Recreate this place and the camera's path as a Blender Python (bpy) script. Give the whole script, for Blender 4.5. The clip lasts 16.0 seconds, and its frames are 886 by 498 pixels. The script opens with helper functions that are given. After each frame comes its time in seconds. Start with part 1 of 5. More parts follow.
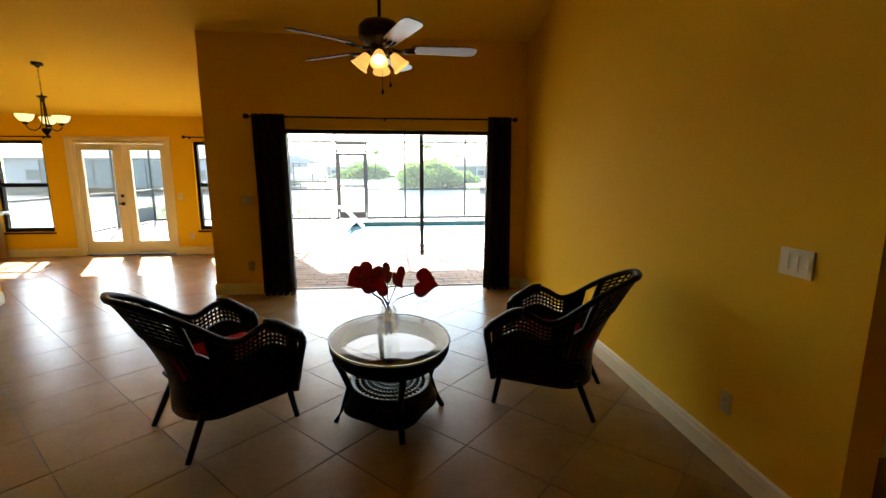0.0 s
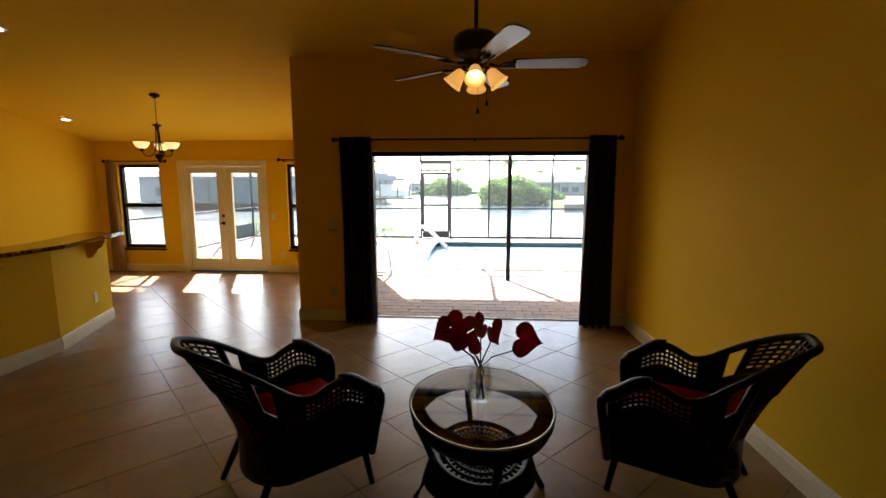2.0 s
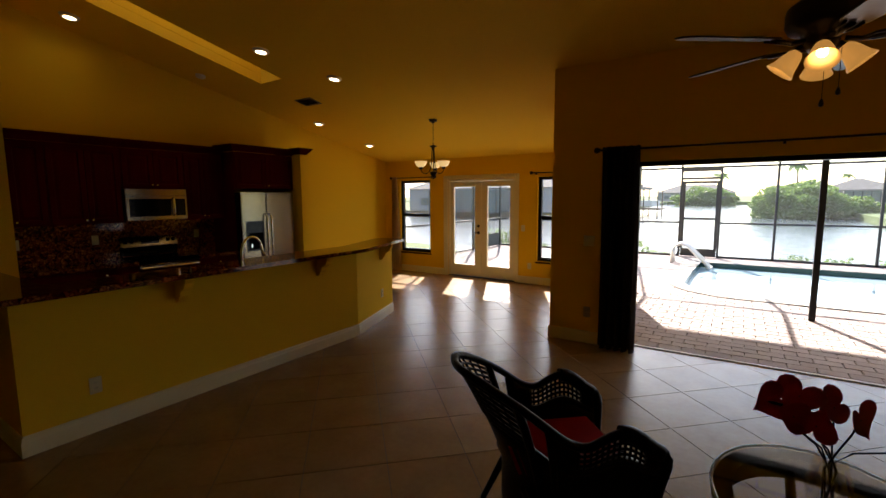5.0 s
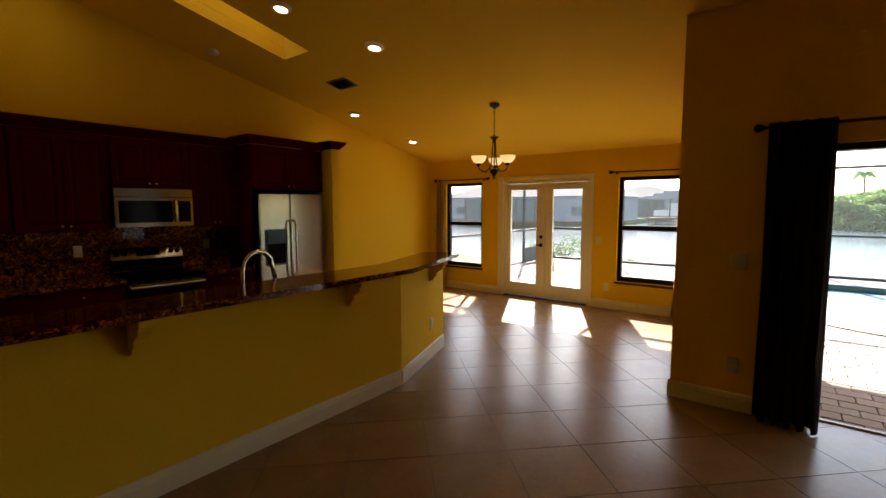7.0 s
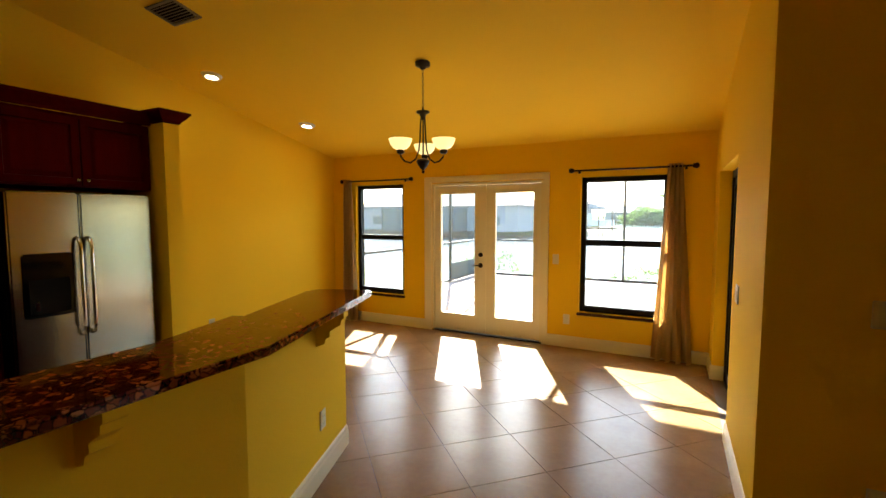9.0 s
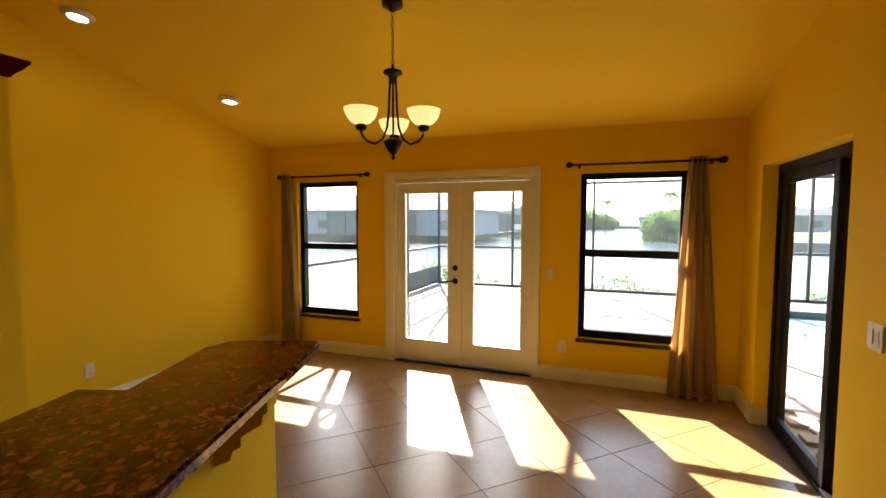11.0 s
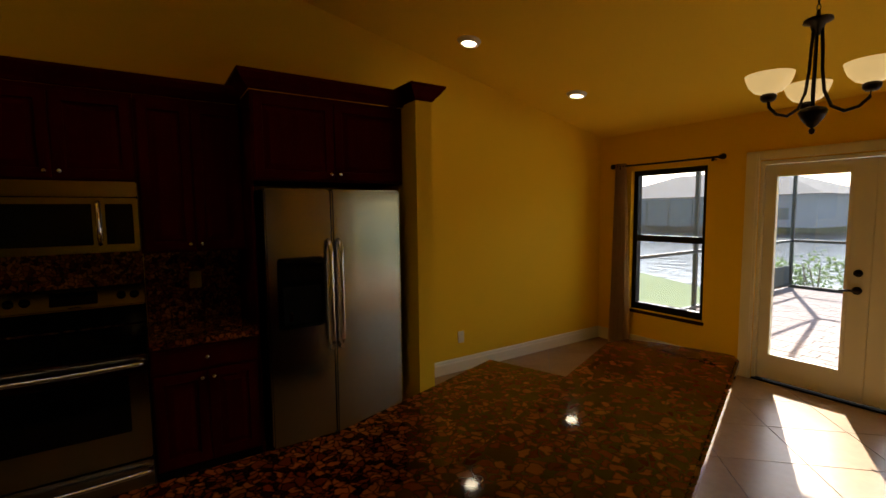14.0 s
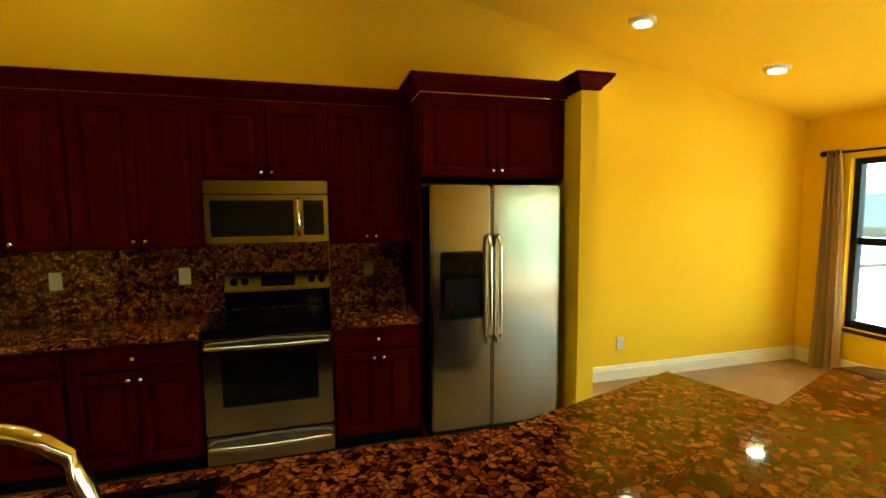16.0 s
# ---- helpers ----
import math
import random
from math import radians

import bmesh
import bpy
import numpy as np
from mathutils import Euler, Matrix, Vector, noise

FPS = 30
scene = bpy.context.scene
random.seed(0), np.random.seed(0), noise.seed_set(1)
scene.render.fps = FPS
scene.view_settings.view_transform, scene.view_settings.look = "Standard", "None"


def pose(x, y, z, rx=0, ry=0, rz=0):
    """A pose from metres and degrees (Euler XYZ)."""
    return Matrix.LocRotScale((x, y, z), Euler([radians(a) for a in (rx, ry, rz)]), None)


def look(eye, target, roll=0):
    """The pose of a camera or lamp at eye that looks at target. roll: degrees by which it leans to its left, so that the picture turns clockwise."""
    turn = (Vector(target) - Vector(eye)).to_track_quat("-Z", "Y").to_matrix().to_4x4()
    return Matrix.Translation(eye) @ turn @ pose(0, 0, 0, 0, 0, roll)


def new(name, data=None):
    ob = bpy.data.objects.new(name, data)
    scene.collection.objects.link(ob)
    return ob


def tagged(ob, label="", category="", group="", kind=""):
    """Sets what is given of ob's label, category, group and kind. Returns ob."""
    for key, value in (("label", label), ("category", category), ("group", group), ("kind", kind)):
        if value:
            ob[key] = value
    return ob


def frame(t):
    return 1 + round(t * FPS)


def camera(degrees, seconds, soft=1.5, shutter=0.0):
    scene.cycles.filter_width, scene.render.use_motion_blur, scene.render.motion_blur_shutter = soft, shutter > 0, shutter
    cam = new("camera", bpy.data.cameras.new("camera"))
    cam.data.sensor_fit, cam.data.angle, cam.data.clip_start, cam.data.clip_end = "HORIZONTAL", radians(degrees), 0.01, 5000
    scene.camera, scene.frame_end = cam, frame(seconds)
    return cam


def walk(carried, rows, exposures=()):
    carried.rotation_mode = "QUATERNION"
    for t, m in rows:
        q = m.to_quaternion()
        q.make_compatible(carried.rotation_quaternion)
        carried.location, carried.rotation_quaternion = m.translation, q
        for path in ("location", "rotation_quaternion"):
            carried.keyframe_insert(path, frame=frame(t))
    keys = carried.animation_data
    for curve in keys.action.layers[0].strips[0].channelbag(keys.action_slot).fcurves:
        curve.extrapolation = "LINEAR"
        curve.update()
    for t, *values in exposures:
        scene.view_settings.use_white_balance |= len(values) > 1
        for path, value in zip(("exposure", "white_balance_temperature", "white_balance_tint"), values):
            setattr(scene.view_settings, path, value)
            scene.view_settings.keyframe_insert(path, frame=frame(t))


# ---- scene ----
cam = camera(89.3, 16.0)
PATH = [
    (0, (-0.052, -0.039, 1.534), (0.168, 1.918, 1.188), 0.1),
    (0.5, (-0.034, 0.177, 1.555), (0.188, 2.134, 1.212), -0.0),
    (1, (-0.011, 0.358, 1.555), (0.173, 2.328, 1.258), 0.1),
    (1.5, (-0.065, 0.444, 1.594), (-0.027, 2.424, 1.311), 0.0),
    (2, (-0.134, 0.422, 1.619), (-0.267, 2.398, 1.343), -0.0),
    (2.5, (-0.168, 0.487, 1.625), (-0.5, 2.442, 1.363), -0.1),
    (3, (-0.187, 0.513, 1.628), (-0.699, 2.43, 1.378), -0.1),
    (3.5, (-0.247, 0.52, 1.651), (-0.933, 2.383, 1.403), -0.3),
    (4, (-0.289, 0.516, 1.644), (-1.136, 2.312, 1.409), -0.3),
    (4.5, (-0.323, 0.529, 1.669), (-1.301, 2.258, 1.436), -0.4),
    (5, (-0.418, 0.583, 1.666), (-1.512, 2.241, 1.435), -0.3),
    (7.5, (-1.86, 1.951, 1.59), (-3.079, 3.525, 1.401), -0.1),
    (8, (-2.17, 2.358, 1.612), (-3.319, 3.985, 1.441), -0.6),
    (8.2, (-2.255, 2.518, 1.598), (-3.366, 4.173, 1.428), -0.2),
    (8.5, (-2.411, 2.738, 1.571), (-3.442, 4.445, 1.419), -0.4),
    (9, (-2.61, 3.172, 1.582), (-3.521, 4.947, 1.434), -0.0),
    (11.5, (-3.398, 4.15, 1.582), (-4.089, 6.023, 1.455), 0.0),
    (12, (-3.441, 4.158, 1.585), (-4.321, 5.947, 1.434), -0.1),
    (12.5, (-3.495, 4.106, 1.594), (-4.595, 5.768, 1.431), 0.0),
    (13, (-3.572, 4.037, 1.613), (-4.887, 5.534, 1.439), 0.2),
    (13.5, (-3.648, 3.964, 1.617), (-5.155, 5.267, 1.44), -0.2),
    (14, (-3.703, 3.921, 1.603), (-5.369, 5.013, 1.432), -0.6),
    (14.5, (-3.739, 3.894, 1.612), (-5.51, 4.803, 1.432), -0.6),
    (15, (-3.759, 3.895, 1.597), (-5.601, 4.655, 1.424), -0.6),
    (15.5, (-3.765, 3.876, 1.589), (-5.653, 4.516, 1.42), -0.5),
    (16, (-3.771, 3.844, 1.592), (-5.696, 4.357, 1.416), -0.5),
]
walk(cam, [(t, look(eye, target, roll)) for t, eye, target, roll in PATH],
     exposures=[(0, 3.2, 6850, 3), (1.0, 2.9, 6850, 5), (2.5, 2.25, 7000, 10), (3.5, 1.75, 7200, 13), (5, 1.75, 7200, 13), (7.5, 2.4, 7100, 9), (9, 2.95, 6750, 1), (11.5, 2.28, 6800, 5), (12.5, 1.65, 6800, 8), (13.5, 1.45, 7000, 10), (14.5, 1.8, 7000, 11), (15, 2.8, 6700, 0), (15.5, 3.68, 6400, -19), (16, 4.2, 6200, -30)])

# ---- world, sun, exposure ----
SUN = Vector((-0.53, 1.13, 1.0)).normalized()
world = bpy.data.worlds.new("world")
scene.world = world
world.use_nodes = True
wn = world.node_tree.nodes
sky = wn.new("ShaderNodeTexSky")
sky.sky_type, sky.sun_disc = "NISHITA", False
sky.sun_elevation, sky.sun_rotation = math.asin(SUN.z), math.atan2(SUN.x, SUN.y)
sky.air_density, sky.dust_density, sky.ozone_density = 1.0, 0.9, 1.2
world.node_tree.links.new(sky.outputs[0], wn["Background"].inputs[0])
wn["Background"].inputs[1].default_value = 0.15
sun = new("sun", bpy.data.lights.new("sun", "SUN"))
sun.data.energy, sun.data.angle, sun.data.color = 5.0, radians(0.5), (1.0, 0.985, 0.96)
sun.matrix_world = look(SUN * 60, (0, 0, 0))


# ---- materials ----
def mat(name, color, rough=0.5, metal=0.0, vary=0.12, scale=6.0, bump=0.0, fine=120.0, tint=None, random_piece=0.0, spec=None, stretch=None, coat=0.0):
    m = bpy.data.materials.new(name)
    m.use_nodes = True
    n, l = m.node_tree.nodes, m.node_tree.links
    b = n["Principled BSDF"]
    b.inputs["Roughness"].default_value, b.inputs["Metallic"].default_value = rough, metal
    if spec is not None:
        b.inputs["Specular IOR Level"].default_value = spec
    b.inputs["Coat Weight"].default_value = coat
    co = n.new("ShaderNodeTexCoord")
    src = co.outputs["Object"]
    if random_piece:
        src = n.new("ShaderNodeNewGeometry").outputs["Position"]
    if stretch:
        mp = n.new("ShaderNodeMapping")
        mp.inputs["Scale"].default_value = stretch
        l.new(src, mp.inputs[0])
        src = mp.outputs[0]
    big, small = n.new("ShaderNodeTexNoise"), n.new("ShaderNodeTexNoise")
    for t, sc, de in ((big, scale, 5), (small, fine, 3)):
        t.inputs["Scale"].default_value, t.inputs["Detail"].default_value = sc, de
        l.new(src, t.inputs["Vector"])
    mix = n.new("ShaderNodeMix")
    mix.data_type = "RGBA"
    other = tint or tuple(c * (1 - vary) for c in color)
    mix.inputs["A"].default_value = (*color, 1)
    mix.inputs["B"].default_value = (*other, 1)
    add = n.new("ShaderNodeMath")
    add.operation = "MULTIPLY_ADD"
    add.inputs[1].default_value, add.inputs[2].default_value = 0.35, 0.0
    l.new(small.outputs[0], add.inputs[0])
    add2 = n.new("ShaderNodeMath")
    add2.operation = "MULTIPLY_ADD"
    add2.inputs[1].default_value = 0.75
    l.new(big.outputs[0], add2.inputs[0])
    l.new(add.outputs[0], add2.inputs[2])
    last = add2.outputs[0]
    l.new(last, mix.inputs["Factor"])
    out = mix.outputs["Result"]
    if random_piece:
        info, geo, hsv = n.new("ShaderNodeObjectInfo"), n.new("ShaderNodeNewGeometry"), n.new("ShaderNodeHueSaturation")
        val = 1.0 - random_piece
        for o in (info.outputs["Random"], geo.outputs["Random Per Island"]):
            m3 = n.new("ShaderNodeMath")
            m3.operation = "MULTIPLY_ADD"
            m3.inputs[1].default_value = random_piece
            l.new(o, m3.inputs[0])
            if isinstance(val, float):
                m3.inputs[2].default_value = val
            else:
                l.new(val, m3.inputs[2])
            val = m3.outputs[0]
        l.new(val, hsv.inputs["Value"])
        l.new(out, hsv.inputs["Color"])
        out = hsv.outputs[0]
    l.new(out, b.inputs["Base Color"])
    rr = n.new("ShaderNodeMath")
    rr.operation = "MULTIPLY_ADD"
    rr.inputs[1].default_value, rr.inputs[2].default_value = 0.12, rough - 0.06
    l.new(big.outputs[0], rr.inputs[0])
    if not random_piece:
        l.new(rr.outputs[0], b.inputs["Roughness"])
    if bump:
        bp = n.new("ShaderNodeBump")
        bp.inputs["Strength"].default_value, bp.inputs["Distance"].default_value = bump, 0.004
        l.new(small.outputs[0], bp.inputs["Height"])
        l.new(bp.outputs[0], b.inputs["Normal"])
    return m


def granite(name):
    m = mat(name, (0.2, 0.075, 0.03), 0.05, vary=0.3)
    n, l = m.node_tree.nodes, m.node_tree.links
    b = n["Principled BSDF"]
    co = n.new("ShaderNodeTexCoord")
    wob = n.new("ShaderNodeTexNoise")
    wob.inputs["Scale"].default_value = 22
    l.new(co.outputs["Object"], wob.inputs["Vector"])
    mx = n.new("ShaderNodeMix")
    mx.data_type = "RGBA"
    mx.inputs["Factor"].default_value = 0.05
    l.new(co.outputs["Object"], mx.inputs["A"])
    l.new(wob.outputs["Color"], mx.inputs["B"])
    vo = n.new("ShaderNodeTexVoronoi")
    vo.inputs["Scale"].default_value = 42
    vo.inputs["Randomness"].default_value = 1.0
    l.new(mx.outputs["Result"], vo.inputs["Vector"])
    ed = n.new("ShaderNodeTexVoronoi")
    ed.feature = "DISTANCE_TO_EDGE"
    ed.inputs["Scale"].default_value = 42
    l.new(mx.outputs["Result"], ed.inputs["Vector"])
    bw = n.new("ShaderNodeRGBToBW")
    l.new(vo.outputs["Color"], bw.inputs[0])
    ramp = n.new("ShaderNodeValToRGB")
    e = ramp.color_ramp.elements
    e[0].position, e[0].color = 0.2, (0.045, 0.006, 0.003, 1)
    e[1].position, e[1].color = 0.85, (0.38, 0.125, 0.032, 1)
    mid = e.new(0.5)
    mid.color = (0.20, 0.042, 0.010, 1)
    l.new(bw.outputs[0], ramp.inputs[0])
    gr = n.new("ShaderNodeValToRGB")
    gr.color_ramp.elements[0].position, gr.color_ramp.elements[0].color = 0.0, (0.15, 0.15, 0.15, 1)
    gr.color_ramp.elements[1].position = 0.16
    l.new(ed.outputs["Distance"], gr.inputs[0])
    mul = n.new("ShaderNodeMix")
    mul.data_type, mul.blend_type = "RGBA", "MULTIPLY"
    mul.inputs["Factor"].default_value = 1.0
    l.new(ramp.outputs[0], mul.inputs["A"])
    l.new(gr.outputs[0], mul.inputs["B"])
    l.new(mul.outputs["Result"], b.inputs["Base Color"])
    return m


def pane_mat(name, gloss=0.06):
    m = bpy.data.materials.new(name)
    m.use_nodes = True
    n, l = m.node_tree.nodes, m.node_tree.links
    n.remove(n["Principled BSDF"])
    tr, gl, mx = n.new("ShaderNodeBsdfTransparent"), n.new("ShaderNodeBsdfGlossy"), n.new("ShaderNodeMixShader")
    gl.inputs["Roughness"].default_value = 0.02
    mx.inputs[0].default_value = gloss
    l.new(tr.outputs[0], mx.inputs[1])
    l.new(gl.outputs[0], mx.inputs[2])
    l.new(mx.outputs[0], n["Material Output"].inputs[0])
    return m


def glow_mat(name, color, strength, base=(0.8, 0.7, 0.5)):
    m = bpy.data.materials.new(name)
    m.use_nodes = True
    b = m.node_tree.nodes["Principled BSDF"]
    b.inputs["Base Color"].default_value = (*base, 1)
    b.inputs["Roughness"].default_value = 0.3
    b.inputs["Emission Color"].default_value = (*color, 1)
    b.inputs["Emission Strength"].default_value = strength
    return m


WALL = mat("yellow_wall_paint", (0.88, 0.555, 0.036), 0.7, spec=0.03, vary=0.05, scale=2.0, bump=0.25, fine=90)
CEIL = mat("yellow_ceiling_paint", (0.90, 0.59, 0.05), 0.7, spec=0.03, vary=0.04, scale=2.0, bump=0.3, fine=70)
TRIM = mat("cream_trim_paint", (0.82, 0.74, 0.5), 0.35, vary=0.05, scale=4)
DOORW = mat("white_door_paint", (0.82, 0.77, 0.6), 0.35, vary=0.04, scale=4)
TILE = mat("porcelain_floor_tile", (0.43, 0.268, 0.12), 0.27, scale=3.4, fine=24, tint=(0.225, 0.125, 0.048), random_piece=0.09)
GROUT = mat("floor_grout", (0.2, 0.14, 0.09), 0.8, vary=0.2, scale=10)
BRONZE = mat("dark_bronze_frame", (0.009, 0.008, 0.008), 0.5, spec=0.2, vary=0.2, scale=20)
CAGE = mat("dark_cage_aluminium", (0.03, 0.03, 0.032), 0.45, vary=0.2, scale=20)
WOODC = mat("cherry_cabinet_wood", (0.085, 0.0018, 0.0012), 0.42, scale=3, fine=30, tint=(0.034, 0.0008, 0.0006), spec=0.02, stretch=(6, 6, 0.8))
STEEL = mat("brushed_stainless_steel", (0.34, 0.295, 0.21), 0.17, metal=1.0, vary=0.06, scale=3, fine=60, stretch=(1, 1, 30))
CHROME = mat("polished_chrome", (0.75, 0.72, 0.68), 0.12, metal=1.0, vary=0.05)
BLACK = mat("black_appliance_glass", (0.004, 0.004, 0.005), 0.08, vary=0.2, spec=0.2)
# DARK colours dark casings, and paints the shade of toe kicks and hollows
DARK = mat("dark_casing_and_shade", (0.008, 0.006, 0.005), 0.7, vary=0.3, spec=0.1)
GRAN = granite("brown_red_granite")
SILL = mat("dark_brown_stone_sill", (0.06, 0.02, 0.012), 0.2, vary=0.4, scale=40)
GLASS = pane_mat("clear_window_glass")
PAVER = mat("red_grey_concrete_paver", (0.365, 0.28, 0.255), 0.85, scale=5, fine=60, tint=(0.28, 0.23, 0.215), random_piece=0.22, bump=0.4)
PLASTIC = mat("ivory_switch_plastic", (0.75, 0.68, 0.48), 0.4, vary=0.03)
DRAPE = mat("dark_brown_curtain_cloth", (0.030, 0.012, 0.008), 0.8, vary=0.25, scale=12, bump=0.3, fine=300)
BEIGE = mat("beige_curtain_cloth", (0.70, 0.47, 0.20), 0.75, vary=0.12, scale=12, bump=0.3, fine=300)
IRON = mat("oil_rubbed_bronze", (0.02, 0.011, 0.008), 0.4, metal=0.5, vary=0.3, scale=20)
WICKER = mat("dark_brown_wicker", (0.008, 0.0035, 0.0025), 0.36, spec=0.14, vary=0.4, scale=25, bump=0.5, fine=200)
RED = mat("red_cushion_cloth", (0.36, 0.010, 0.008), 0.8, spec=0.03, vary=0.25, scale=10, bump=0.3, fine=250)
PETAL = mat("red_artificial_petal", (0.45, 0.008, 0.012), 0.4, vary=0.3, scale=15)
WATER_POOL = mat("pool_water", (0.42, 0.57, 0.62), 0.04, vary=0.1, scale=1.5, bump=0.08, fine=4)
CANAL = mat("canal_water", (0.09, 0.12, 0.145), 0.16, vary=0.25, scale=0.15, bump=0.9, fine=1.3)
CANAL.node_tree.nodes["Bump"].inputs["Distance"].default_value = 0.09
LAWN = mat("lawn_grass", (0.105, 0.16, 0.04), 0.9, scale=0.4, fine=18, tint=(0.07, 0.115, 0.028), bump=0.6)
LEAF = mat("mangrove_leaves", (0.20, 0.32, 0.08), 0.6, scale=0.8, fine=9, tint=(0.12, 0.19, 0.06), random_piece=0.25)
CONC = mat("grey_concrete", (0.36, 0.33, 0.29), 0.85, vary=0.25, scale=1.5, bump=0.4, fine=30)
SEAW = mat("weathered_seawall_concrete", (0.17, 0.145, 0.115), 0.9, vary=0.35, scale=0.6, bump=0.4, fine=20)
STUCCO = mat("grey_stucco", (0.30, 0.305, 0.32), 0.85, vary=0.1, scale=1.0)
SALMON = mat("salmon_stucco", (0.5, 0.24, 0.16), 0.85, vary=0.1, scale=1.0)
ROOF = mat("grey_shingle_roof", (0.12, 0.118, 0.122), 0.9, vary=0.25, scale=2.0, fine=14, bump=0.5)
SCREENM = mat("dark_screen_infill", (0.13, 0.15, 0.145), 0.8, vary=0.1)
BARK = mat("brown_bark", (0.12, 0.08, 0.05), 0.9, vary=0.3, scale=8, bump=0.6)
WHITE = mat("white_metal_paint", (0.78, 0.76, 0.72), 0.4, vary=0.05)
BLADE = mat("fan_blade_wood", (0.06, 0.03, 0.022), 0.3, vary=0.3, scale=4, stretch=(1, 8, 1))
BULB = glow_mat("frosted_amber_glass_lit", (1.0, 0.48, 0.12), 0.12, (0.7, 0.5, 0.25))
BULBC = glow_mat("hot_bulb", (1.0, 0.72, 0.34), 3.0)
ALAB = glow_mat("alabaster_glass_lit", (1.0, 0.70, 0.30), 0.2)
CANL = glow_mat("recessed_bulb_lit", (1.0, 0.88, 0.66), 5.0)


def lit_through(m, share):
    """Lets a thin leaf or cloth pass part of its light."""
    n, l = m.node_tree.nodes, m.node_tree.links
    b = n["Principled BSDF"]
    tl, mx = n.new("ShaderNodeBsdfTranslucent"), n.new("ShaderNodeMixShader")
    mx.inputs[0].default_value = share
    l.new(b.inputs["Base Color"].links[0].from_socket, tl.inputs[0])
    l.new(b.outputs[0], mx.inputs[1])
    l.new(tl.outputs[0], mx.inputs[2])
    l.new(mx.outputs[0], n["Material Output"].inputs[0])


# added grey diffuser: keeps direct sun from streaking in through the skylight
DIFFUSER = mat("skylight_diffuser", (0.42, 0.42, 0.42), 0.4, vary=0.05)
lit_through(DIFFUSER, 0.8)
lit_through(LEAF, 0.5)
lit_through(BEIGE, 0.12)

# ---- building blocks ----
def bx(bm, x0, x1, y0, y1, z0, z1, top=None, bevel=0.0):
    vs = [bm.verts.new((x, y, z)) for z in (z0, z1) for y in (y0, y1) for x in (x0, x1)]
    if top:
        for v in vs[4:]:
            v.co.z = top(v.co.y)
    fs = [bm.faces.new([vs[i] for i in f]) for f in ((0, 2, 3, 1), (4, 5, 7, 6), (0, 1, 5, 4), (2, 6, 7, 3), (0, 4, 6, 2), (1, 3, 7, 5))]
    if bevel:
        es = list({e for f in fs for e in f.edges})
        bmesh.ops.bevel(bm, geom=es, offset=bevel, segments=2, affect="EDGES")
    return bm


def box(*a, **k):
    return bx(bmesh.new(), *a, **k)


def prism(bm, pts, z0, z1):
    lo = [bm.verts.new((x, y, z0)) for x, y in pts]
    hi = [bm.verts.new((x, y, z1)) for x, y in pts]
    bm.faces.new(lo[::-1]), bm.faces.new(hi)
    n = len(pts)
    for i in range(n):
        bm.faces.new((lo[i], lo[(i + 1) % n], hi[(i + 1) % n], hi[i]))
    bmesh.ops.recalc_face_normals(bm, faces=bm.faces)
    return bm


def tube(bm, pts, r, seg=8, r1=None):
    """A round bar along a row of points, closed at both ends, tapering from r to r1."""
    pts = [Vector(p) for p in pts]
    rings, n = [], len(pts)
    for i, p in enumerate(pts):
        d = (pts[min(i + 1, n - 1)] - pts[max(i - 1, 0)]).normalized()
        a = d.cross(Vector((0, 0, 1)) if abs(d.z) < 0.9 else Vector((1, 0, 0))).normalized()
        b = d.cross(a)
        rad = r if r1 is None else r + (r1 - r) * i / (n - 1)
        rings.append([bm.verts.new(p + rad * (math.cos(2 * math.pi * k / seg) * a + math.sin(2 * math.pi * k / seg) * b)) for k in range(seg)])
    for u, v in zip(rings, rings[1:]):
        for k in range(seg):
            bm.faces.new((u[k], u[(k + 1) % seg], v[(k + 1) % seg], v[k])).smooth = True
    bm.faces.new(rings[0]), bm.faces.new(rings[-1][::-1])
    bmesh.ops.recalc_face_normals(bm, faces=bm.faces)
    return bm


def lathe(bm, profile, seg=24, at=(0, 0, 0)):
    """Turns a profile of (radius, height) about the vertical through at."""
    c = Vector(at)
    rings = [[bm.verts.new(c + Vector((max(r, 1e-4) * math.cos(2 * math.pi * k / seg), max(r, 1e-4) * math.sin(2 * math.pi * k / seg), z))) for k in range(seg)] for r, z in profile]
    for u, v in zip(rings, rings[1:]):
        for k in range(seg):
            bm.faces.new((u[k], u[(k + 1) % seg], v[(k + 1) % seg], v[k])).smooth = True
    return bm


def moved(bm, m):
    bmesh.ops.transform(bm, matrix=m, verts=bm.verts)
    return bm


def mesh_of(name, bm, material):
    me = bpy.data.meshes.new(name)
    bm.to_mesh(me)
    bm.free()
    me.materials.append(material)
    return me


def part(name, bm, material, parent, label="", world_space=True):
    """One mesh under a thing or a part; its points are given in the world, or in the thing's own space."""
    ob = new(name, mesh_of(name, bm, material))
    ob.parent = parent
    if world_space:
        ob.matrix_parent_inverse = parent.matrix_basis.inverted()
    return tagged(ob, label)


def solid(name, bm, material, label="", category="", group="", kind=""):
    return tagged(new(name, mesh_of(name, bm, material)), label, category, group, kind)


def thing(name, at, label, category, group="", kind=""):
    ob = new(name)
    ob.matrix_basis = pose(*at)
    return tagged(ob, label, category, group, kind)


# ---- the house's shell ----
LX, RX = -7.28, 1.645          # kitchen wall and living room wall
SY, FY = 5.64, 8.59           # sliding door wall and dining wall
CX = -2.235                   # wall between dining nook and covered patio
BACK, RIDGE = -3.4, 0.4
FX = 3.6                      # foyer side


